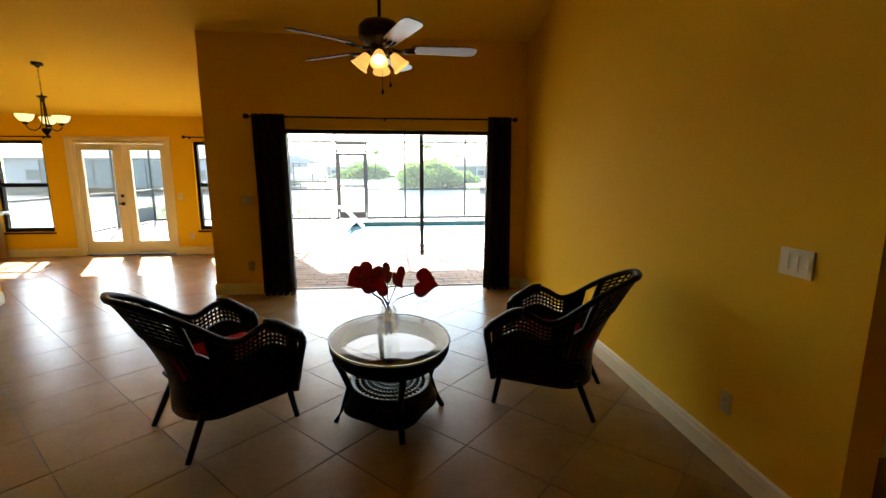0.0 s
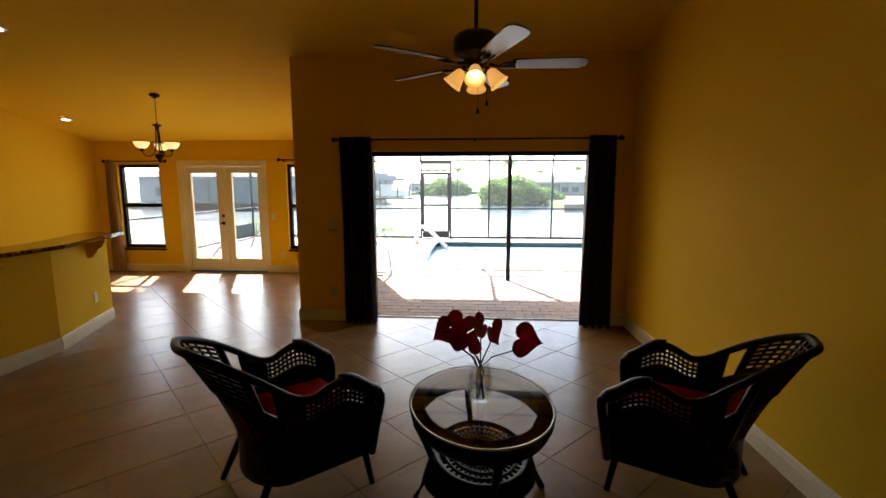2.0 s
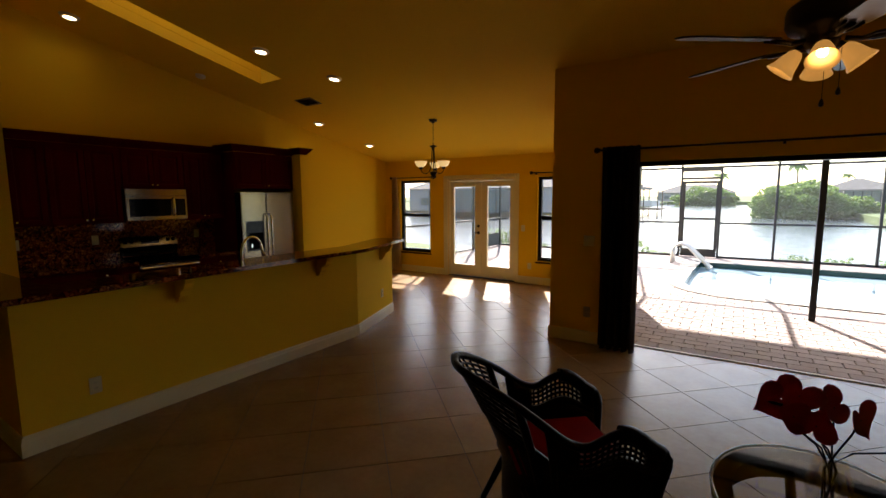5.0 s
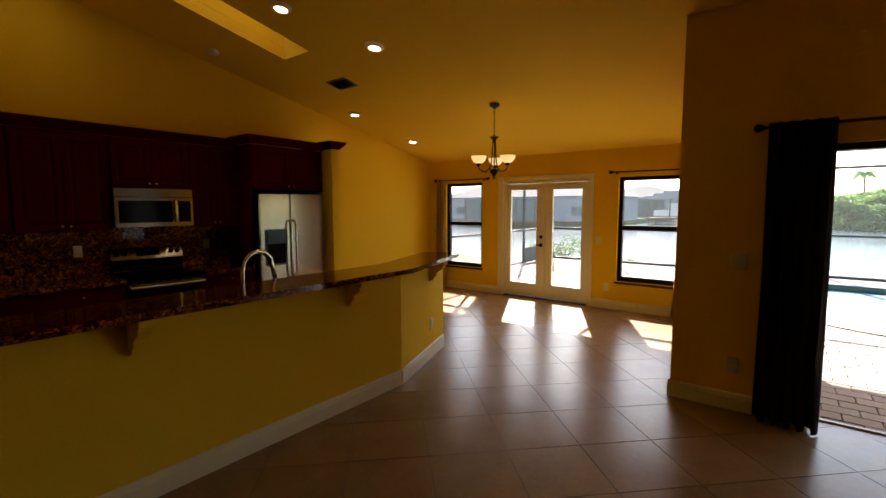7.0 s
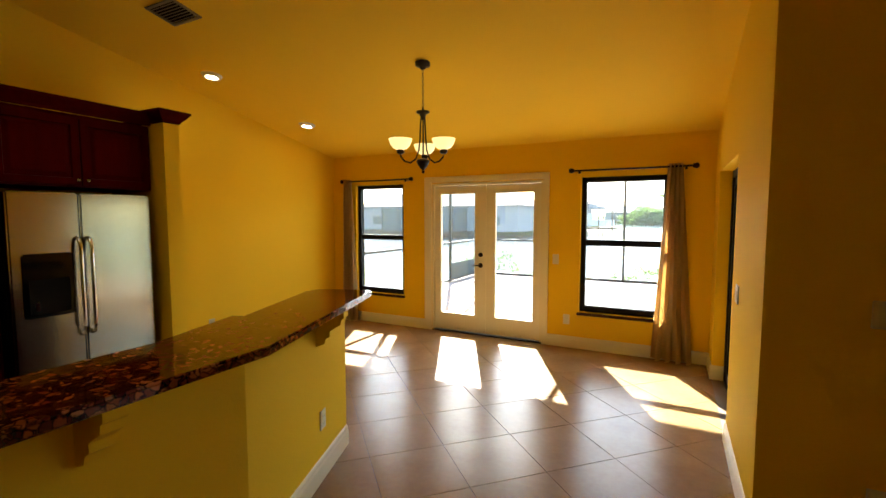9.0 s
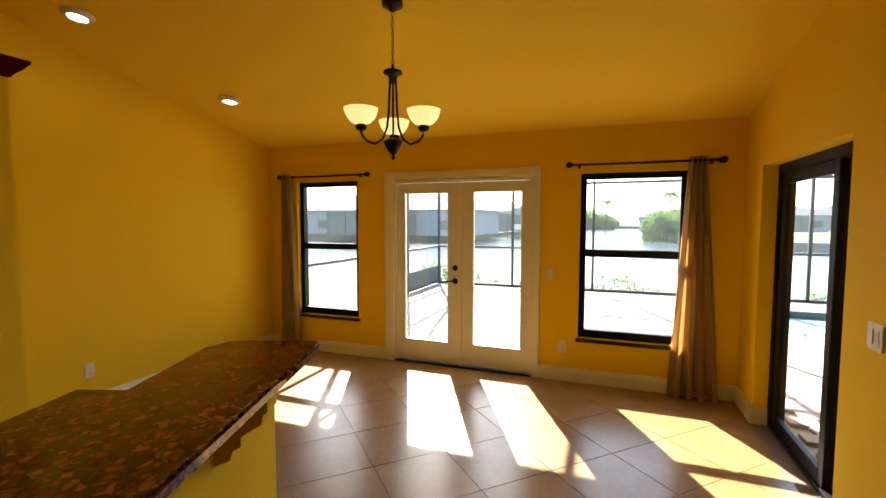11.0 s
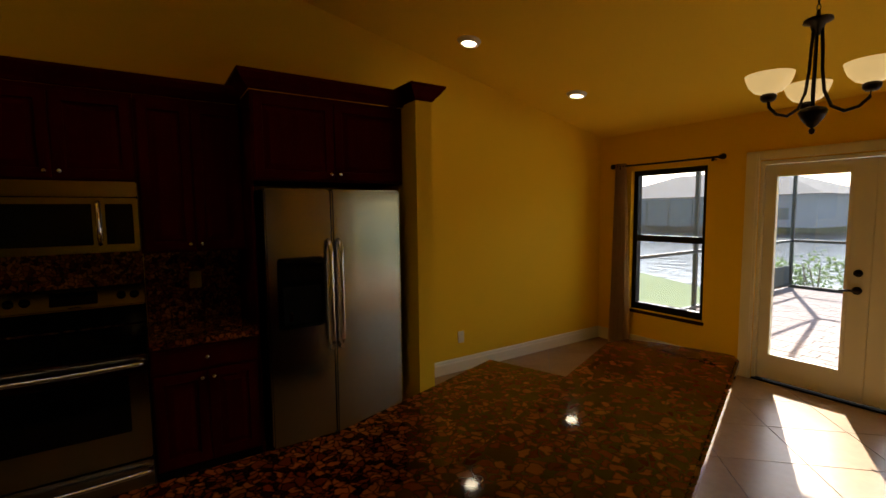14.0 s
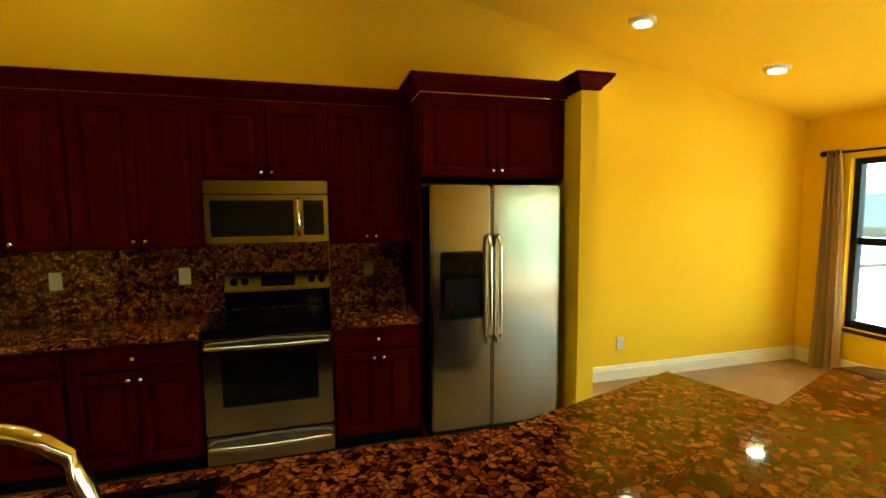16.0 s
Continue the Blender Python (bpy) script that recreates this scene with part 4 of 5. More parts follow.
bush("mangrove_bush", 6.0, 74, WZ, (5.9, 4.8, 5.4), 11000, 0.30, 1, "dense green mangrove island standing in the canal")
bush("mangrove_bush", 10.6, 76, WZ, (4.4, 3.4, 3.2), 5000, 0.28, 7, "lower green mangroves joined to the island")
bush("mangrove_bush", -9.0, 152, WZ, (8.8, 6, 6.0), 6000, 0.5, 2, "far green mangrove clump on the canal's side")
bush("mangrove_bush", 60, 205, WZ, (40, 6, 5), 5000, 0.8, 4, "far line of green trees beyond the lawn")
for i, (x, y, s) in enumerate(((-7.9, 15.3, 0.75), (-7.1, 15.6, 0.8), (-3.1, 15.6, 0.5), (-2.45, 15.9, 0.05), (-6.1, 15.7, 0.1), (-5.2, 15.8, 0.1), (-4.0, 15.8, 0.1), (0.9, 15.8, 0.1), (1.9, 15.7, 0.15), (2.9, 15.9, 0.1), (4.0, 15.8, 0.15))):
    bush("shrub", x, y, GZ - 0.3, (0.55 + 0.3 * s, 0.4, 0.55 + 1.0 * s), 1100, 0.048, 20 + i, "leafy green shrub along the seawall outside the cage", "shrub")
solid("seawall_near", box(-8.0, 60, 16.8, 17.3, -2.1, GZ - 0.2), CONC, "grey concrete seawall cap of the near bank", "seawall", kind="structure")


def palm(x, y, h, seed):
    p = thing("palm_tree", (x, y, -0.4), "distant palm tree with a ragged feathery crown", "palm tree", "distant palms")
    part("trunk", tube(bmesh.new(), ((0, 0, 0), (0.15, 0, h * 0.5), (0.05, 0, h)), 0.2, 8, 0.12), BARK, p, world_space=False)
    rnd = random.Random(seed)
    bm = bmesh.new()
    for k in range(16):
        a, up = 2 * math.pi * k / 16 + rnd.uniform(-.1, .1), rnd.uniform(-0.2, 0.9)
        prev = None
        for i in range(6):
            s = i / 5
            c = Vector((0.05 + math.cos(a) * 2.3 * s, math.sin(a) * 2.3 * s, h + up * 1.6 * s - 1.7 * s * s))
            w = 0.38 * math.sin(math.pi * min(1, s + 0.12)) + 0.02
            sd = Vector((-math.sin(a), math.cos(a), -0.5)).normalized() * w
            cur = (bm.verts.new(c - sd), bm.verts.new(c + sd))
            if prev:
                bm.faces.new((prev[0], prev[1], cur[1], cur[0]))
            prev = cur
    part("crown", bm, LEAF, p, world_space=False)


for i, (x, y, h) in enumerate(((-4.4, 120, 6.6), (8.2, 108, 7.6), (34, 150, 8), (-50, 95, 8), (26, 180, 8))):
    palm(x, y, h, i)

# boat lift across the canal
bl = thing("boat_dock", (-13.5, 80, WZ), "covered boat lift with a pale roof across the canal", "boat dock")
part("deck", box(-19.5, -10.5, 76, 82, -0.5, -0.3), BARK, bl)
for x in (-19, -16, -13, -11):
    for y in (76.5, 81.5):
        part("pile", tube(bmesh.new(), ((x, y, -1.6), (x, y, 2.6)), 0.09), BARK, bl)
for k, (g, z) in enumerate(((0.0, 2.6), (1.2, 3.05), (2.4, 3.5))):
    part("roof_tier", box(-19.8 + g, -12.5 - g, 75.5 + g, 82.3 - g, z, z + 0.45, bevel=0.15), STUCCO, bl)
bm = bmesh.new()
prism(bm, [(-18.5, 77.5), (-12.0, 77.6), (-11.0, 79), (-12.0, 80.4), (-18.5, 80.4)], 0.0, 0.9)
part("boat_hull", bm, WHITE, bl, "white motor boat")
part("boat_cabin", box(-16.5, -14.2, 78, 80, 0.9, 2.0, bevel=0.1), WHITE, bl)

# ---- curtains and rods ----
def curtain(x0, x1, b0, b1, y, z0, z1, folds, material, label):
    """A hanging pleated cloth between x0..x1 at the rod and b0..b1 at the hem."""
    bm = bmesh.new()
    nu, nv = folds * 10, 18
    rows = []
    for j in range(nv + 1):
        s = j / nv
        row = []
        for i in range(nu + 1):
            u = i / nu
            p = u * folds * 2 * math.pi
            amp = 0.03 + 0.02 * s + 0.008 * math.sin(5 * s + 3 * u)
            xa = (x0 + (x1 - x0) * u) * (1 - s) + (b0 + (b1 - b0) * u) * s
            row.append(bm.verts.new((xa + 0.012 * math.sin(p * 2 + s * 2), y + amp * math.sin(p + 0.5 * math.sin(3 * s)), z1 + (z0 - z1) * s + 0.006 * math.sin(p) * s)))
        rows.append(row)
    for a, b in zip(rows, rows[1:]):
        for i in range(nu):
            bm.faces.new((a[i], a[i + 1], b[i + 1], b[i])).smooth = True
    bmesh.ops.solidify(bm, geom=bm.faces[:], thickness=0.004)
    return solid("curtain", bm, material, label, "curtain")


def rod(x0, x1, y, z, wall_y, label, middle=True):
    r = thing("curtain_rod", ((x0 + x1) / 2, y, z), label, "curtain rod")
    part("pole", tube(bmesh.new(), ((x0, y, z), ((x0 + x1) / 2, y, z - 0.004), (x1, y, z)), 0.011, 10), IRON, r)
    for x in (x0, x1):
        sgn = 1 if x == x1 else -1
        prof = ((0.0, -0.012), (0.02, -0.01), (0.022, 0.0), (0.03, 0.02), (0.028, 0.036), (0.012, 0.05), (0, 0.052))
        part("finial", moved(lathe(bmesh.new(), prof, 14), Matrix.Translation((x, y, z)) @ pose(0, 0, 0, 0, 90 * sgn)), IRON, r)
    for x in [x0 + 0.07, x1 - 0.07] + ([(x0 + x1) / 2] if middle else []):
        b = tube(bmesh.new(), ((x, wall_y, z - 0.02), (x, y, z - 0.014)), 0.007)
        lathe(b, ((0, -0.03), (0.012, -0.03), (0.012, -0.005), (0, -0.005)), 10, (x, y, z - 0.006))
        part("bracket", b, IRON, r)


rod(-1.70, 1.45, SY - 0.1, 2.145, SY, "dark bronze curtain rod above the patio opening")
curtain(-1.66, -1.29, -1.66, -1.28, SY - 0.1, 0.012, 2.175, 5, DRAPE, "dark brown curtain hanging in pleats by the patio opening")
curtain(1.13, 1.42, 1.10, 1.44, SY - 0.1, 0.012, 2.175, 4, DRAPE, "dark brown curtain hanging in pleats by the patio opening")
rod(-7.03, -5.87, FY - 0.075, 2.088, FY, "thin dark curtain rod above the window", False)
rod(-3.66, -2.44, FY - 0.075, 2.10, FY, "thin dark curtain rod above the window", False)
curtain(-7.02, -6.88, -7.08, -6.80, FY - 0.075, 0.012, 2.115, 4, BEIGE, "beige curtain gathered beside the window")
curtain(-2.68, -2.54, -2.80, -2.40, FY - 0.075, 0.012, 2.13, 4, BEIGE, "beige curtain gathered beside the window")


# ---- switches, outlets ----
def plate(p, out, w, h, kind_name, gangs, label):
    """A wall plate centred at p that faces along out, with its toggles or sockets."""
    o = Vector((*out, 0))
    t = Vector((-o.y, o.x, 0))
    m = Matrix.Translation(p) @ Matrix((t, Vector((0, 0, 1)), o)).transposed().to_4x4()
    th = thing(kind_name, tuple(p), label, "switch" if "switch" in kind_name else "outlet")
    part("cover", moved(box(-w / 2, w / 2, -h / 2, h / 2, 0.0005, 0.008, bevel=0.003), m), PLASTIC, th)
    for i in range(gangs):
        c = (i - (gangs - 1) / 2) * 0.046
        if "switch" in kind_name:
            part("rocker", moved(box(c - 0.016, c + 0.016, -0.033, 0.033, 0.0085, 0.012, bevel=0.002), m), PLASTIC, th)
        else:
            for k in (-0.02, 0.02):
                s = part("socket", moved(box(c - 0.016, c + 0.016, k - 0.014, k + 0.014, 0.0085, 0.0105, bevel=0.001), m), PLASTIC, th)
                sl = bmesh.new()
                for q in (-0.006, 0.006):
                    bx(sl, c + q - 0.001, c + q + 0.001, k - 0.004, k + 0.005, 0.0106, 0.011)
                part("slot", moved(sl, m), DARK, s)


plate((RX, 1.64, 1.15), (-1, 0), 0.165, 0.118, "light_switch", 3, "ivory triple rocker switch on the yellow wall")
plate((RX, 1.93, 0.355), (-1, 0), 0.075, 0.118, "power_outlet", 1, "ivory power outlet low on the yellow wall")
plate((CX, 6.5, 1.09), (-1, 0), 0.12, 0.118, "light_switch", 2, "ivory double switch beside the sliding door")
plate((-3.86, FY, 1.06), (0, -1), 0.075, 0.118, "light_switch", 1, "ivory switch beside the french doors")
plate((-3.72, FY, 0.34), (0, -1), 0.075, 0.118, "power_outlet", 1, "ivory power outlet under the window wall")
plate((LX, 6.468, 0.345), (1, 0), 0.075, 0.118, "power_outlet", 1, "ivory power outlet low on the dining wall")
plate((-1.80, SY, 0.36), (0, -1), 0.075, 0.118, "power_outlet", 1, "ivory power outlet beside the dark curtain")
plate((-1.80, SY, 1.17), (0, -1), 0.12, 0.118, "light_switch", 2, "ivory double switch beside the dark curtain")
plate((BA[0], 1.78, 0.34), (1, 0), 0.075, 0.118, "power_outlet", 1, "ivory power outlet low on the bar wall")
bo = Vector(BB) + bd * 0.78
plate((bo.x, bo.y, 0.36), tuple(-bn), 0.075, 0.118, "power_outlet", 1, "ivory power outlet on the angled bar wall")
for y in (2.13, 2.895, 4.175):
    plate((LX + 0.0205, y, 1.14), (1, 0), 0.075, 0.118, "power_outlet", 1, "ivory power outlet on the granite backsplash")

# ---- ceiling fixtures ----
TILT_C = -math.degrees(math.atan(0.211))
for x, y in ((-6.80, 2.70), (-5.30, 4.06), (-4.98, 4.92), (-6.716, 6.172), (-6.676, 7.42)):
    z = ceil_z(y)
    dl = thing("downlight", (x, y, z), "lit white eyeball downlight in the sloping ceiling", "downlight", "ceiling downlights")
    ring = lathe(bmesh.new(), ((0.062, -0.03), (0.078, -0.03), (0.088, -0.018), (0.098, -0.004), (0.098, -0.001), (0.06, -0.001), (0.06, -0.03), (0.062, -0.03)), 28)
    part("trim_ring", moved(ring, Matrix.Translation((x, y, z)) @ pose(0, 0, 0, TILT_C * 0.6)), WHITE, dl)
    part("bulb", moved(lathe(bmesh.new(), ((0.0, -0.027), (0.04, -0.026), (0.06, -0.018)), 24), Matrix.Translation((x, y, z)) @ pose(0, 0, 0, TILT_C * 0.6)), CANL, dl)
av = thing("air_vent", (-6.06, 5.39, ceil_z(5.39)), "square metal air vent in the sloping ceiling", "vent")
mv = Matrix.Translation((-6.06, 5.39, ceil_z(5.39))) @ pose(0, 0, 0, TILT_C)
GREYV = mat("grey_vent_metal", (0.22, 0.17, 0.11), 0.5, vary=0.1)
bm = bmesh.new()
for a in ((-0.17, 0.17, -0.12, -0.095), (-0.17, 0.17, 0.095, 0.12), (-0.17, -0.145, -0.095, 0.095), (0.145, 0.17, -0.095, 0.095)):
    bx(bm, *a, -0.012, -0.001, bevel=0.002)
part("frame", moved(bm, mv), GREYV, av)
# no duct is cut: a near-black sheet paints its shade behind the slats
part("duct_shade", moved(box(-0.144, 0.144, -0.094, 0.094, -0.003, -0.001), mv), DARK, av)
for i in range(7):
    y = -0.08 + i * 0.0265
    part("slat", moved(moved(box(-0.144, 0.144, -0.011, 0.011, -0.001, 0.001), pose(0, y, -0.008, 35)), mv), GREYV, av)
sm = thing("smoke_detector", (-6.88, 4.19, ceil_z(4.19)), "round white smoke detector on the sloping ceiling", "smoke detector")
part("housing", moved(lathe(bmesh.new(), ((0, -0.04), (0.03, -0.04), (0.055, -0.034), (0.066, -0.015), (0.068, -0.001)), 24), Matrix.Translation((-6.88, 4.19, ceil_z(4.19))) @ pose(0, 0, 0, TILT_C)), WHITE, sm)


# ---- chandelier ----
ch = thing("chandelier", (-4.555, 6.584, 1.95), "bronze three-arm chandelier with lit alabaster bowls", "chandelier")
hx, hy, hz = -4.555, 6.584, ceil_z(6.584)
part("canopy", lathe(bmesh.new(), ((0, -0.06), (0.02, -0.055), (0.03, -0.035), (0.062, -0.028), (0.065, 0.005)), 24, (hx, hy, hz)), IRON, ch)
z, k = hz - 0.06, 0
while z > 2.50:
    r = bmesh.new()
    pts = [(0.0075 * math.cos(a), 0, 0.017 * math.sin(a)) for a in [2 * math.pi * i / 10 for i in range(11)]]
    tube(r, pts, 0.0022, 5)
    part("chain_link", moved(r, pose(hx, hy, z - 0.015, 0, 0, 90 * (k % 2))), IRON, ch)
    z -= 0.028
    k += 1
part("column_cap", lathe(bmesh.new(), ((0, 2.52), (0.008, 2.51), (0.01, 2.485), (0.055, 2.475), (0.058, 2.462), (0.03, 2.45), (0.022, 2.42), (0.01, 2.40), (0, 2.40)), 24, (hx, hy, 0)), IRON, ch)
part("hub", lathe(bmesh.new(), ((0, 1.945), (0.01, 1.95), (0.014, 1.965), (0.006, 1.975), (0.02, 1.985), (0.045, 2.02), (0.058, 2.05), (0.05, 2.065), (0.02, 2.075), (0, 2.08)), 24, (hx, hy, 0)), IRON, ch)
part("stem", tube(bmesh.new(), ((hx, hy, 2.07), (hx, hy, 2.41)), 0.006), IRON, ch)
for a in (115, 235, 355):
    ca, sa = math.cos(radians(a)), math.sin(radians(a))
    prof = [(0.018, 2.43), (0.024, 2.34), (0.028, 2.24), (0.04, 2.14), (0.07, 2.065), (0.12, 2.032), (0.17, 2.042), (0.205, 2.075), (0.21, 2.11)]
    arm = part("arm", tube(bmesh.new(), [(hx + r * ca, hy + r * sa, zz) for r, zz in prof], 0.0075, 8), IRON, ch)
    c = (hx + 0.21 * ca, hy + 0.21 * sa, 0)
    part("cup", lathe(bmesh.new(), ((0, 2.10), (0.02, 2.10), (0.032, 2.112), (0.034, 2.13), (0.02, 2.138)), 18, c), IRON, arm)
    part("bowl_shade", lathe(bmesh.new(), ((0.0, 2.134), (0.03, 2.136), (0.058, 2.148), (0.082, 2.175), (0.094, 2.205), (0.099, 2.226), (0.093, 2.226), (0.088, 2.205), (0.076, 2.18), (0.054, 2.156), (0.0, 2.144)), 28, c), ALAB, arm, "lit alabaster glass bowl")

# ---- ceiling fan ----
fx, fy = -0.126, 3.59
fz = ceil_z(fy)
fan = thing("ceiling_fan", (fx, fy, 2.09), "dark bronze five-blade ceiling fan with lit amber shades", "ceiling fan")
part("downrod", tube(bmesh.new(), ((fx, fy, 2.63), (fx, fy, fz)), 0.014, 10), IRON, fan)
part("canopy", lathe(bmesh.new(), ((0.014, fz - 0.1), (0.05, fz - 0.08), (0.068, fz - 0.02), (0.07, fz + 0.01)), 20, (fx, fy, 0)), IRON, fan)
part("motor_housing", lathe(bmesh.new(), ((0, 2.637), (0.06, 2.635), (0.12, 2.625), (0.15, 2.60), (0.155, 2.575), (0.155, 2.515), (0.14, 2.485), (0.09, 2.47), (0.075, 2.44), (0.07, 2.40), (0.05, 2.385), (0, 2.385)), 32, (fx, fy, 0)), IRON, fan)
for k in range(5):
    m = pose(fx, fy, 2.435, 0, 0, 0.5 + 72 * k) @ pose(0, 0, 0, -12)
    pts = [(0.24, -0.045), (0.27, -0.058), (0.67, -0.07), (0.71, -0.062), (0.735, -0.04), (0.74, 0), (0.735, 0.04), (0.71, 0.062), (0.67, 0.07), (0.27, 0.058), (0.24, 0.045)]
    bl_ = part("blade", moved(prism(bmesh.new(), pts, -0.004, 0.004), m), BLADE, fan, "dark wood fan blade")
    iron = tube(bmesh.new(), ((0.09, 0, -0.005), (0.15, 0.0, -0.02), (0.20, 0.0, -0.014), (0.26, 0.0, -0.01)), 0.012, 8)
    for s in (-1, 1):
        tube(iron, ((0.15, 0, -0.018), (0.20, s * 0.03, -0.014), (0.27, s * 0.034, -0.008)), 0.007, 6)
    part("blade_iron", moved(iron, m), IRON, bl_)
for k in range(4):
    a = 268 + 90 * k
    m = pose(fx, fy, 2.40, 0, 0, a)
    arm = part("light_arm", moved(tube(bmesh.new(), ((0.04, 0, 0.0), (0.075, 0, 0.005), (0.10, 0, -0.015)), 0.016, 10), m), IRON, fan)
    bell = ((0.022, 0.0), (0.034, -0.015), (0.046, -0.05), (0.054, -0.085), (0.070, -0.118), (0.067, -0.118), (0.051, -0.085), (0.043, -0.05), (0.03, -0.018), (0.0, -0.01))
    m2 = m @ pose(0.09, 0, -0.005, 0, -38, 0)
    part("bell_shade", moved(lathe(bmesh.new(), bell, 24), m2), BULB, arm, "lit amber glass bell shade")
    part("bulb", moved(lathe(bmesh.new(), ((0, -0.018), (0.014, -0.025), (0.024, -0.055), (0.022, -0.075), (0.012, -0.088), (0, -0.09)), 14), m2), BULBC, arm)
for dx, zl in ((0.015, 2.10), (0.075, 2.15)):
    part("pull_chain", tube(bmesh.new(), ((fx + dx, fy - 0.05, 2.39), (fx + dx, fy - 0.05, zl + 0.04)), 0.0015, 5), IRON, fan)
    part("pull_knob", lathe(bmesh.new(), ((0, zl), (0.009, zl + 0.004), (0.011, zl + 0.015), (0.006, zl + 0.035), (0, zl + 0.045)), 12, (fx + dx, fy - 0.05, 0)), IRON, fan)


# ---- wicker armchairs ----
def smooth(a, b, t):
    t = max(0.0, min(1.0, (t - a) / (b - a)))
    return t * t * (3 - 2 * t)


def shell_point(u, v):
    """The chair's woven shell: u runs from one arm's front round the back to the other's, v from skirt to rim."""
    w = 2 * u - 1
    aw = abs(w)
    sg = 1 if w > 0 else -1
    back = 1 - smooth(0.10, 0.60, aw)
    if aw < 0.45:
        ang = aw / 0.45 * math.pi / 2
        x, y = 0.30 * math.sin(ang), -0.10 - 0.19 * math.cos(ang)
    else:
        x, y = 0.30, -0.10 + (aw - 0.45) / 0.55 * 0.42
    arch = math.sin(math.pi * smooth(0.40, 1.14, aw))
    front = smooth(0.74, 1.0, aw)
    top = 0.58 + 0.335 * back + 0.10 * arch - 0.045 * front
    z = 0.17 + (top - 0.17) * v
    lean = max(0.0, (z - 0.38)) / 0.5
    y -= (0.17 * lean + 0.065 * lean * lean) * back
    x *= 0.86 + 0.18 * smooth(0.0, 1.0, v) + 0.04 * arch * v
    x *= 1 - 0.16 * back * lean * lean
    return Vector((sg * x, y, z))


def shell_strip(u0, u1, v0, v1, nu, nv, thick=0.02):
    bm = bmesh.new()
    g = [[bm.verts.new(shell_point(u0 + (u1 - u0) * i / nu, v0 + (v1 - v0) * j / nv)) for i in range(nu + 1)] for j in range(nv + 1)]
    for a, b in zip(g, g[1:]):
        for i in range(nu):
            bm.faces.new((a[i], a[i + 1], b[i + 1], b[i])).smooth = True
    bmesh.ops.recalc_face_normals(bm, faces=bm.faces)
    bmesh.ops.solidify(bm, geom=bm.faces[:], thickness=thick)
    return bm


def lattice(u0, u1, v0, v1, nu, nv, w=0.0125):
    bm = bmesh.new()
    for j in range(nv + 1):
        v = v0 + (v1 - v0) * j / nv
        tube(bm, [shell_point(u0 + (u1 - u0) * i / (nu * 2), v) for i in range(nu * 2 + 1)], w * 0.62, 5)
    for i in range(nu + 1):
        u = u0 + (u1 - u0) * i / nu
        tube(bm, [shell_point(u, v0 + (v1 - v0) * j / (nv * 2)) for j in range(nv * 2 + 1)], w * 0.55, 5)
    return bm


